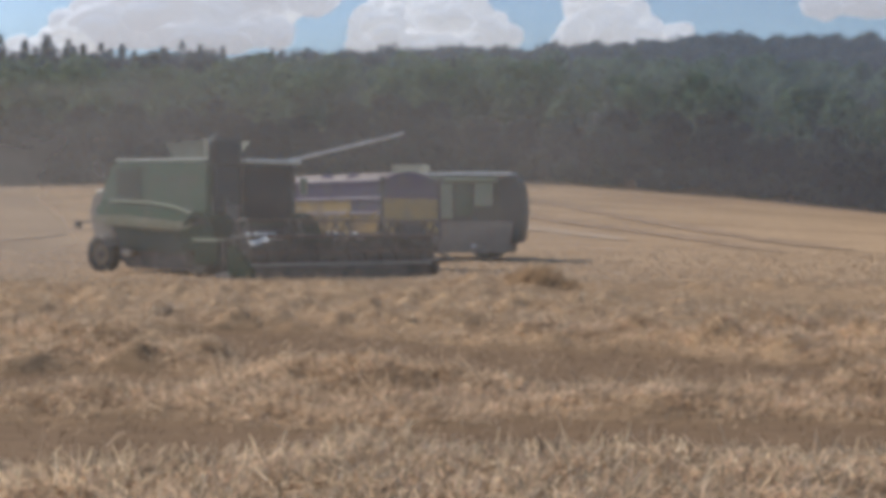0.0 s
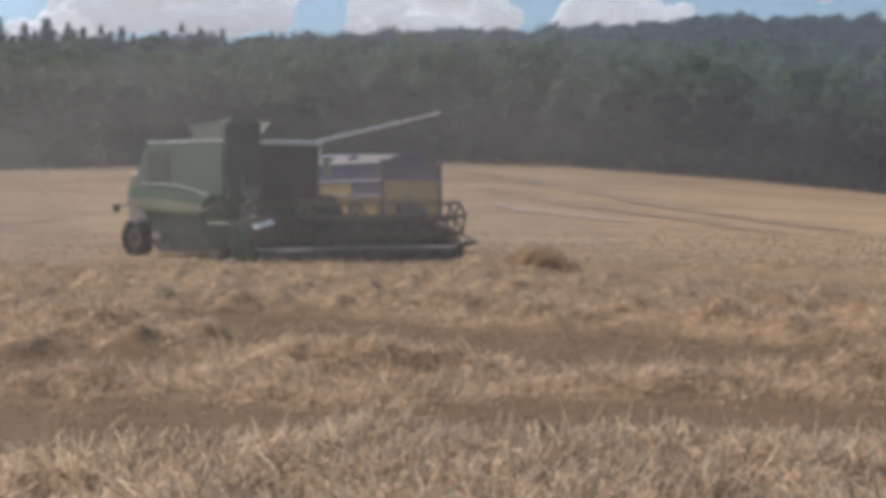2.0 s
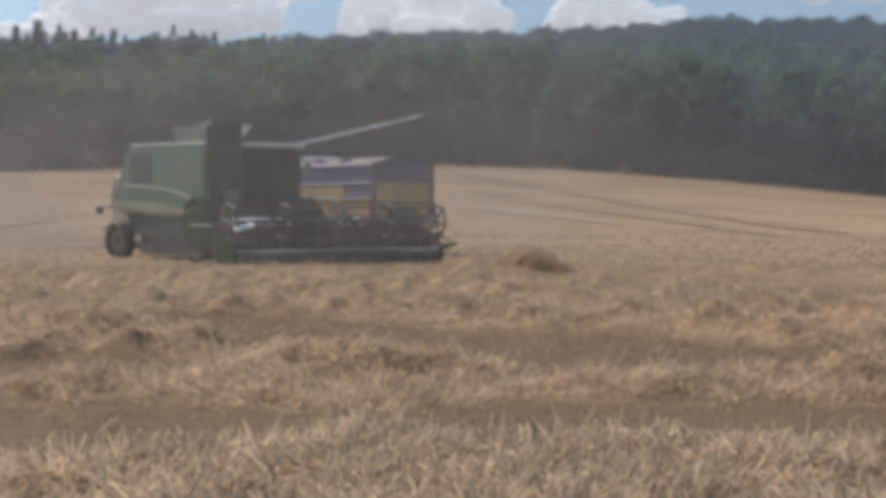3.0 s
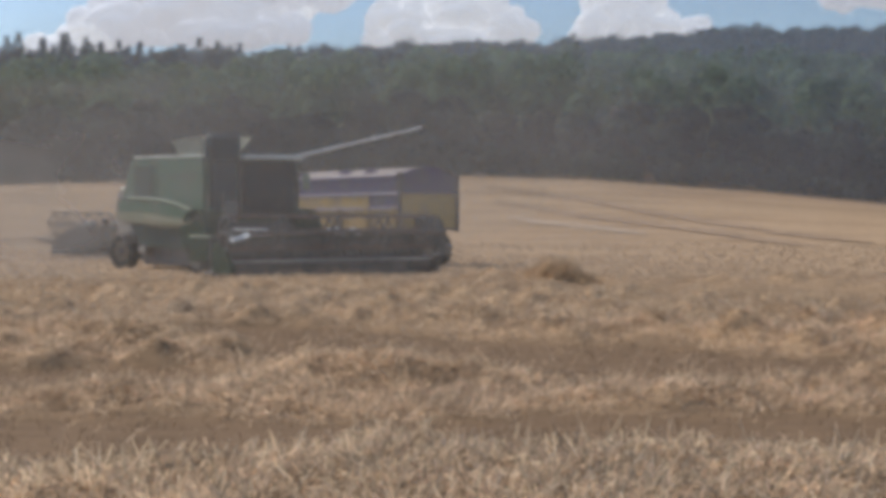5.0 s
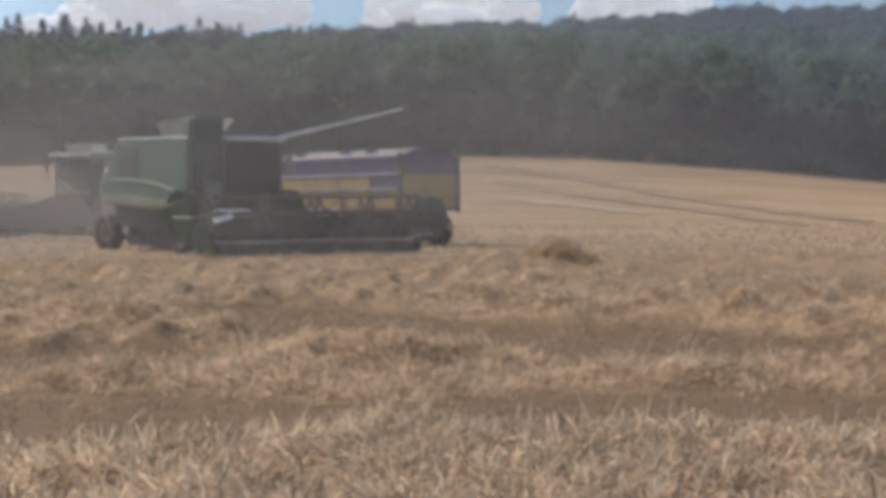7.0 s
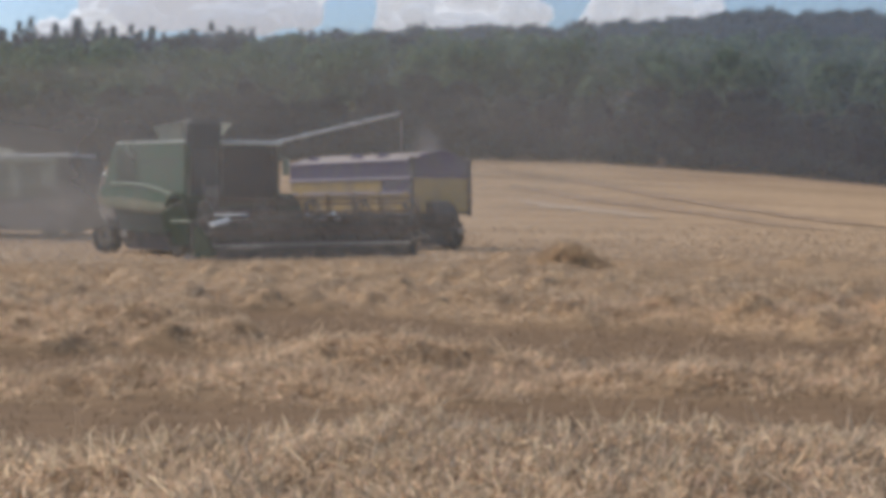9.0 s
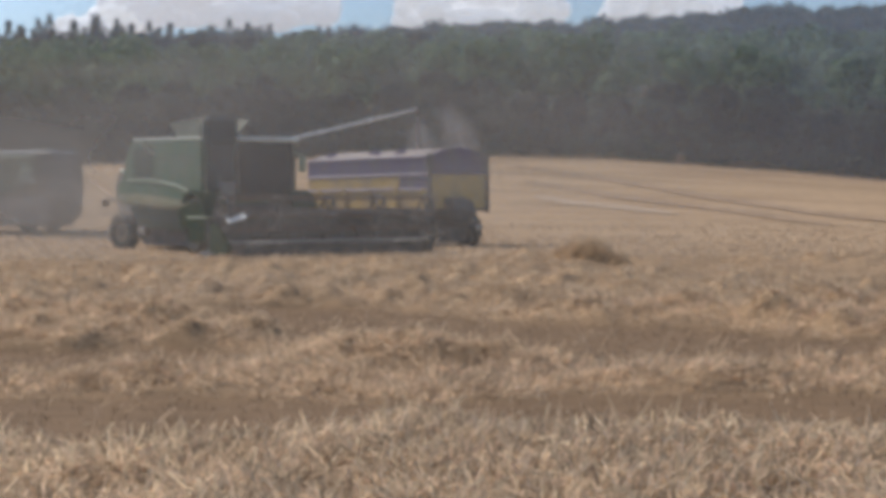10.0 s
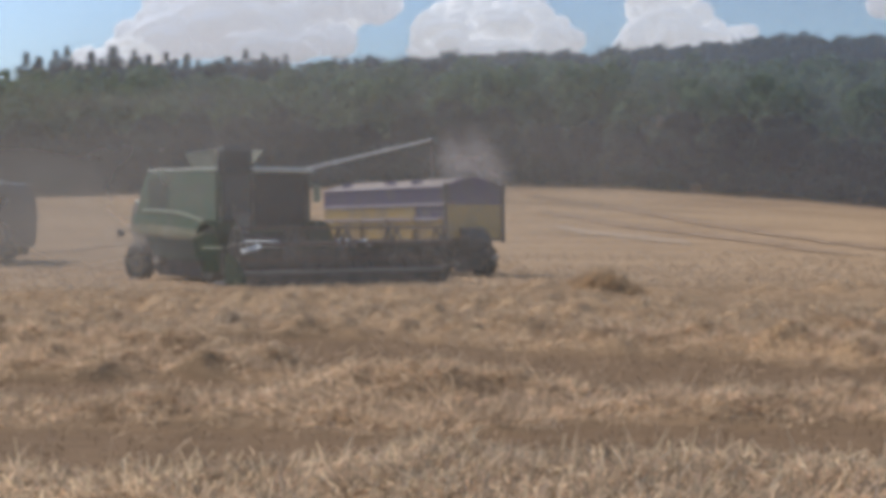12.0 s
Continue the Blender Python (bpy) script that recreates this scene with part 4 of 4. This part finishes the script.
# ---- second combine, an older and boxier machine with its grain tank raised ----
def make_far_combine():
    root = new("combine_harvester")
    hull = [(-5.2, 3.62), (-1.8, 3.66), (-1.8, 1.0), (-4.6, 0.8), (-5.3, 1.1)]
    part("body", prism(bmesh.new(), hull, -1.4, 1.4, 0.06), DARK_GREEN, root, "boxy dark green body")
    hood = [(-5.15, 3.6), (-5.9, 3.72), (-6.2, 3.3), (-6.35, 2.2), (-6.2, 0.7), (-5.2, 0.6)]
    part("straw_hood", prism(bmesh.new(), hood, -1.3, 1.3, 0.1), CASING, root, "dark rounded straw hood")
    part("roof_deck", block(bmesh.new(), (-5.75, -1.46, 3.64), (-1.8, 1.46, 3.78), 0.04), WHITE, root, "pale sunlit roof deck")
    for side in (-1, 1):
        for x0, x1, z0, mat in ((-5.0, -4.2, 2.3, PALE_GREEN), (-4.1, -3.35, 1.9, GREEN), (-3.25, -2.6, 1.75, PALE_GREEN), (-2.5, -1.9, 1.75, GREEN)):
            a, b = sorted((side * 1.38, side * 1.47))
            part("side_panel", block(bmesh.new(), (x0, a, z0), (x1, b, 3.3), 0.03), mat, root, "pale green side panel" if mat == PALE_GREEN else "")
        a, b = sorted((side * 1.3, side * 1.5))
        part("lower_shield", prism(bmesh.new(), [(-5.9, 1.65), (-1.0, 1.65), (-1.0, 0.3), (-5.7, 0.25)], a, b, 0.05), DUSTY_GREY, root, "dust-grey lower shield")
        part("ladder_plate", block(bmesh.new(), (-0.95, a, 0.35), (0.7, b, 1.5), 0.03), DUSTY_GREY, root)
    part("marker", block(bmesh.new(), (-4.3, 1.5, 0.5), (-4.1, 1.56, 0.66), 0.01), WHITE, root, "small white marker")
    # raised grain tank
    lo, hi = [(-1.75, -0.8), (-0.5, -0.8), (-0.5, 0.8), (-1.75, 0.8)], [(-1.85, -0.9), (-0.4, -0.9), (-0.4, 0.9), (-1.85, 0.9)]
    for i in range(4):
        j = (i + 1) % 4
        bm = bmesh.new()
        f = bm.faces.new([bm.verts.new((*lo[i], 3.8)), bm.verts.new((*lo[j], 3.8)), bm.verts.new((*hi[j], 4.15)), bm.verts.new((*hi[i], 4.15))])
        bmesh.ops.solidify(bm, geom=[f], thickness=0.02)
        part("tank_flap", bm, PALE_FLAP, root, "pale raised grain tank side")
    # cab: floor, pillars, panes, roof
    cab = part("cab", block(bmesh.new(), (-1.75, -1.0, 1.6), (0.0, 1.0, 1.85), 0.04), DARK_GREEN, root, "glazed driver's cab")
    part("cab_roof", block(bmesh.new(), (-1.9, -1.1, 3.55), (0.25, 1.1, 3.72), 0.06), WHITE, cab, "pale cab roof")
    for x in (-1.7, -0.07):
        for y in (-0.96, 0.96):
            part("pillar", block(bmesh.new(), (x - 0.05, y - 0.05, 1.8), (x + 0.05, y + 0.05, 3.6), 0.015), BLACK, cab)
    for y in (-0.96, 0.96):
        part("side_window", block(bmesh.new(), (-1.64, y - 0.01, 1.9), (-0.13, y + 0.01, 3.5), 0.004), PANE, cab)
    part("windscreen", block(bmesh.new(), (-0.05, -0.9, 1.9), (-0.03, 0.9, 3.5), 0.004), PANE, cab)
    part("rear_wall", block(bmesh.new(), (-1.78, -0.9, 1.8), (-1.72, 0.9, 2.4), 0.01), DARK_GREEN, cab)
    bm = rod(bmesh.new(), (-0.1, 1.0, 3.4), (0.2, 1.4, 3.3), 0.02, sides=5)
    block(bm, (0.16, 1.3, 2.75), (0.22, 1.52, 3.28), 0.02)
    part("mirror", bm, BLACK, cab)
    part("chassis", block(bmesh.new(), (-5.4, -1.1, 0.5), (0.5, 1.1, 1.1), 0.04), BLACK, root)
    for y in (-1.3, 1.3):
        make_wheel(root, (0, y, 0.85), 0.85, 0.6)
        make_wheel(root, (-4.7, y, 0.58), 0.58, 0.4, 14)
    bm = rod(bmesh.new(), (-1.9, 1.56, 3.46), (-5.2, 1.56, 3.44), 0.10, sides=12)
    part("unloading_auger", bm, PALE_PAINT, root, "unloading auger folded back along the roof")
    part("feeder_house", prism(bmesh.new(), [(0.0, 1.65), (0.0, 0.9), (2.2, 0.32), (2.2, 1.05)], -0.7, 0.7, 0.03), DARK_GREEN, root)
    make_header(root, -2.6, 2.6)
    return tagged(root, "boxy older green combine harvester veiled in dust", "combine harvester", "combine harvesters")


# ---- grain trailer: near end at the origin, the bed runs towards -x ----
def make_trailer():
    root = new("grain_trailer")
    w, length, floor, rail, top = 1.35, 7.95, 1.32, 2.58, 3.2
    part("bed", block(bmesh.new(), (-length, -w, floor - 0.08), (0, w, floor), 0.02), BLACK, root)
    for side in (-1, 1):
        a, b = sorted((side * (w - 0.06), side * w))
        part("lower_side", block(bmesh.new(), (-length, a, floor), (-0.06, b, rail - 0.55), 0.01), YELLOW, root, "yellow trailer side")
        a, b = sorted((side * (w - 0.05), side * (w + 0.02)))
        part("middle_side", block(bmesh.new(), (-length, a, rail - 0.5), (-1.85, b, rail - 0.05), 0.01), YELLOW, root)
        part("violet_panel", block(bmesh.new(), (-1.8, a, rail - 0.5), (-0.06, b, rail - 0.05), 0.01), VIOLET, root, "faded violet end of the trailer side")
        part("upper_board", block(bmesh.new(), (-length, a, rail + 0.05), (-0.06, b, top), 0.01), VIOLET, root, "violet-blue upper side board")
        a, b = sorted((side * (w - 0.06), side * (w + 0.06)))
        part("side_rail", block(bmesh.new(), (-length, a, rail - 0.05), (-0.02, b, rail + 0.045), 0.015), PALE_RAIL, root, "pale rail along the side")
        part("side_rail", block(bmesh.new(), (-length, a, rail - 0.57), (-0.02, b, rail - 0.5), 0.015), PALE_RAIL, root)
        part("top_rail", block(bmesh.new(), (-length, a, top), (-0.02, b, top + 0.07), 0.015), PALE_RAIL, root)
        for k in range(5):
            x = -0.25 - 1.7 * k
            a, b = sorted((side * w, side * (w + 0.1)))
            part("upright", block(bmesh.new(), (x - 0.06, a, floor - 0.1), (x + 0.06, b, rail - 0.5), 0.01), YELLOW, root)
    for x in (-length, -0.06):
        part("end_board", block(bmesh.new(), (x, -w, floor), (x + 0.06, w, rail), 0.01), YELLOW, root, "yellow tailboard")
        gable = [(-w, rail), (w, rail), (w, top), (0.75, top + 0.26), (0.0, top + 0.38), (-0.75, top + 0.26), (-w, top)]
        bm = bmesh.new()
        f = [bm.verts.new((x, y, z)) for y, z in gable]
        g = [bm.verts.new((x + 0.06, y, z)) for y, z in gable]
        bm.faces.new(f)
        bm.faces.new(g[::-1])
        for i in range(len(f)):
            bm.faces.new((f[i], g[i], g[(i + 1) % len(f)], f[(i + 1) % len(f)]))
        bmesh.ops.recalc_face_normals(bm, faces=bm.faces[:])
        part("gable_board", bm, VIOLET, root, "arched violet end board")
    for y in (-w, w):
        bm = block(bmesh.new(), (-0.03, y - 0.06, floor - 0.15), (0.08, y + 0.06, top + 0.1), 0.015)
        block(bm, (-0.04, y - 0.09, top + 0.02), (0.1, y + 0.09, top + 0.14), 0.02)
        part("corner_post", bm, BLACK, root)
    # heaped load
    xs, ys = np.linspace(-length + 0.08, -0.1, 60), np.linspace(-w + 0.07, w - 0.07, 20)
    gx, gy = np.meshgrid(xs, ys)
    gz = top - 0.10 + 0.42 * (1 - np.abs(gy / w) ** 2.5) * smooth(-gx / 0.9) + 0.07 * fbm(gx * 2, gy * 2, 3, 8)
    i = (np.arange(19)[:, None] * 60 + np.arange(59)[None, :]).ravel()
    link("grain_load", raw("grain_load", np.stack([gx, gy, gz], -1).reshape(-1, 3), np.stack([i, i + 1, i + 61, i + 60], -1)), PALE_GRAIN, root, "heaped pale wheat grain", True)
    for x in (-2.3, -4.0, -7.0):
        part("cross_board", prism(bmesh.new(), [(x - 0.5, top), (x - 0.35, top + 0.26), (x, top + 0.36), (x + 0.35, top + 0.26), (x + 0.5, top)], -0.95, -0.8, 0.03), VIOLET, root, "dark board standing in the grain")
    for y in (-0.5, 0.5):
        part("chassis_beam", block(bmesh.new(), (-length - 0.4, y - 0.07, 0.95), (-0.1, y + 0.07, floor - 0.08), 0.01), BLACK, root)
    for x in (-0.75, -5.6):
        part("axle", block(bmesh.new(), (x - 0.07, -1.1, 0.5), (x + 0.07, 1.1, 0.64), 0.01), BLACK, root)
        for y in (-1.05, 1.05):
            make_wheel(root, (x, y, 0.53), 0.62, 0.42, 14)
    # turntable, drawbar and hoses before the near end
    part("turntable", block(bmesh.new(), (-1.5, -0.7, 0.72), (0.1, 0.7, 0.95), 0.04), BLACK, root)
    bm = bmesh.new()
    for y in (-0.55, 0.55):
        rod(bm, (0.05, y, 0.82), (1.05, 0, 0.66), 0.06, sides=8)
    rod(bm, (0.2, -0.42, 0.8), (0.2, 0.42, 0.8), 0.05, sides=6)
    drawbar = part("drawbar", bm, BLACK, root)
    eye = ring(bmesh.new(), 0.05, 0.12, 0.06, 12)
    bmesh.ops.transform(eye, matrix=pose(1.15, 0, 0.66), verts=eye.verts[:])
    part("drawbar_eye", eye, STEEL, drawbar, "worn bright towing eye")
    part("drawbar_jack", rod(bmesh.new(), (0.72, 0.0, -0.09), (0.72, 0.0, 1.1), 0.06, sides=8), BLACK, root)
    tool = [(0.02, 0.95), (0.62, 0.95), (0.62, 1.3), (0.35, 1.66), (0.02, 1.74)]
    part("tool_locker", prism(bmesh.new(), tool, -0.72, 0.34, 0.04), BLACK, root, "dark locker before the end board")
    part("mud_flap", block(bmesh.new(), (0.02, -1.0, 0.12), (0.06, 0.35, 0.95), 0.01), BLACK, root)
    return tagged(root, "yellow and violet grain trailer heaped with wheat", "trailer")


# ---- airborne dust, and haze laid on as sheets ----
def make_dust_haze(width, height, mat, label, seed, wave=0.06):
    """A thin drifting veil, for dust and painted haze alike: a waved sheet, soft at its borders."""
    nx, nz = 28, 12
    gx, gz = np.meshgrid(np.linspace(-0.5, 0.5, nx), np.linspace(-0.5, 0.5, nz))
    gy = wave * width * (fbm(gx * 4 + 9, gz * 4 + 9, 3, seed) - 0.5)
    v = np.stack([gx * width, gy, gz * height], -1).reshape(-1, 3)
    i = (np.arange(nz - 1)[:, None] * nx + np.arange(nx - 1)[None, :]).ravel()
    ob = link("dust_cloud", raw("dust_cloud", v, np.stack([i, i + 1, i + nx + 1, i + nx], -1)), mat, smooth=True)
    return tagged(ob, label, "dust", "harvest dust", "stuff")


make_ground()
make_tracks()
make_woods()
make_clouds()
combine = make_combine()
combine_far = make_far_combine()
trailer = make_trailer()
trailer.matrix_basis = pose(-2.40 + 1.35 * 0.766, 55.0 + 1.35 * 0.643, 0.0, 0, 0, -50)

# haze painted on sheets before the wood, to lift its darks
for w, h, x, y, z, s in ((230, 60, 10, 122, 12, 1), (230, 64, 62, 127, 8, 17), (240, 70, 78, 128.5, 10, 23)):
    make_dust_haze(w, h, HAZE, "thin grey sheet of dust and haze that pales the wood behind", s).matrix_basis = pose(x, y, z)
# wider sheets stand in for the haze of distance
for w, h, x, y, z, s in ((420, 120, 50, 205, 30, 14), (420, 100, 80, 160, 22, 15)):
    make_dust_haze(w, h, FAR_HAZE, "thin blue-grey summer haze over the wood", s, 0.02).matrix_basis = pose(x, y, z)
# one more haze sheet lightens the dark tones of the machines
make_dust_haze(42, 13, VEIL, "thin dust haze laid before the machines to lift their darks", 4, 0.008).matrix_basis = pose(-6.5, 42.5, 2.9)
trail = [make_dust_haze(16, 6.2, TRAIL, "brown chaff dust behind the passing combine", s) for s in (5, 6, 12)]
puffs = [make_dust_haze(w, h, PLUME, "brown dust rising from the unloaded grain", s) for w, h, s in ((1.9, 4.2, 7), (1.5, 3.6, 8), (4.2, 2.2, 9))]
make_straw()
for k, (x, y, r, h, n) in enumerate(((2.1, 35.4, 0.72, 0.38, 1300), (2.62, 35.1, 0.55, 0.26, 600), (1.65, 35.5, 0.5, 0.2, 500), (3.7, 33.2, 0.6, 0.2, 700), (3.15, 33.0, 0.4, 0.14, 300), (1.75, 31.8, 0.45, 0.14, 400), (5.3, 19.6, 0.3, 0.13, 260),
                                     (-2.75, 17.8, 0.2, 0.15, 200), (2.9, 13.4, 0.16, 0.11, 220), (4.1, 12.9, 0.2, 0.1, 220))):
    make_tuft(x, y, r, h, n, 40 + k, "brown withered tuft standing in the straw")


def ease(rows, t):
    """Linear between rows of (seconds, values...)."""
    ts = [r[0] for r in rows]
    return [float(np.interp(t, ts, [r[k] for r in rows])) for k in range(1, len(rows[0]))]


def motions():
    # unloading combine: swings round, then backs off and stands; seconds, x, y, turn
    stand = [(0.0, -6.39, 49.6, 50.5), (0.5, -6.0, 49.0, 53.5), (1.0, -5.68, 48.5, 55.4), (1.5, -5.52, 48.2, 57.0), (2.0, -5.6, 48.3, 57.0),
             (2.5, -5.75, 48.4, 57.0), (3.5, -6.2, 48.8, 57.0), (4.5, -6.68, 49.2, 57.0), (5.0, -6.92, 49.3, 57.2), (5.5, -7.05, 49.4, 57.0), (6.0, -7.25, 49.5, 56.9),
             (6.5, -7.4, 49.6, 56.8), (7.0, -7.55, 49.7, 56.6), (8.0, -7.9, 49.8, 56.3), (9.0, -8.05, 49.9, 56.2), (10.0, -8.1, 49.9, 56.2), (12.0, -8.15, 49.9, 56.2)]
    walk(combine, [(t, pose(x, y, -DIP, 0, 0, -a)) for t, x, y, a in stand])
    # second combine: crosses behind; seconds, x, y
    cross = [(0, -2.78, 68.50), (0.5, -3.99, 68.71), (1, -5.24, 68.92), (2, -7.75, 69.34), (3.2, -10.68, 69.84), (4.3, -13.23, 70.31), (5, -14.57, 70.60), (5.5, -15.59, 70.81), (6, -16.57, 71.02), (7.2, -19.45, 71.52), (8.5, -23.02, 72.07), (9.9, -26.06, 72.66), (10.5, -27.26, 72.91), (11.2, -28.27, 73.20), (12, -29.62, 73.54)]
    walk(combine_far, [(t, pose(x, y, float(land(np.array(x), np.array(y))) + 0.02, 0, 0, 171)) for t, x, y in cross])
    for root, rate in ((combine, 25), (combine_far, 120)):
        for ob in root.children:
            if ob.name.startswith("reel"):
                at = ob.matrix_basis.translation.copy()
                walk(ob, [(0.5 * k, pose(*at) @ pose(0, 0, 0, 0, 0.5 * k * rate, 0)) for k in range(25)])
            elif ob.name.startswith("wheel"):
                at = ob.matrix_basis.translation.copy()
                rows, turn, was = [], 0.0, None
                for k in range(61):
                    t = 0.2 * k
                    x, y = ease(cross if root == combine_far else [r[:3] for r in stand], t)
                    if was:
                        sign = 1 if root == combine_far or t < 1.5 else -1
                        turn += sign * math.degrees(math.hypot(x - was[0], y - was[1]) / at.z)
                    was = (x, y)
                    steer = 20 if at.x < -3 and root == combine else 0
                    rows.append((t, pose(*at) @ pose(0, 0, 0, 0, 0, steer) @ pose(0, 0, 0, 0, turn, 0)))
                walk(ob, rows)
    for ob in combine.children_recursive:
        if ob.name.startswith("grain_stream"):
            walk(ob, [(0.0, STREAM_IN), (8.4, STREAM_IN), (8.7, pose(0, 5.8, 1.2)), (12.0, pose(0, 5.8, 1.2))])
    for k, ob in enumerate(trail):
        walk(ob, [(t, pose(x + (4.0, 10.0, -1.5)[k], y - 5.5 - 0.5 * k, (1.8, 2.1, 1.5)[k] - 4.5 * max(0.0, 1 - t / 4.5))) for t, x, y in cross])
    # dust starts down on the load and rises once the grain pours
    for ob, x, late, tip in zip(puffs, (-1.2, -2.4, -1.9), (8.6, 9.2, 9.8), (-24, -8, 6)):
        rows = [(0.0, pose(x - 1.2, 57.0, 1.6)), (late - 1.0, pose(x - 1.0, 57.0, 1.6)), (late + 0.6, pose(x - 0.4, 56.9, 3.2, 0, tip / 2, 0)), (late + 1.6, pose(x, 56.8, 3.8, 0, tip, 0)), (12.0, pose(x + 0.3, 56.8, 4.1, 0, tip, 0))]
        walk(ob, rows)


motions()
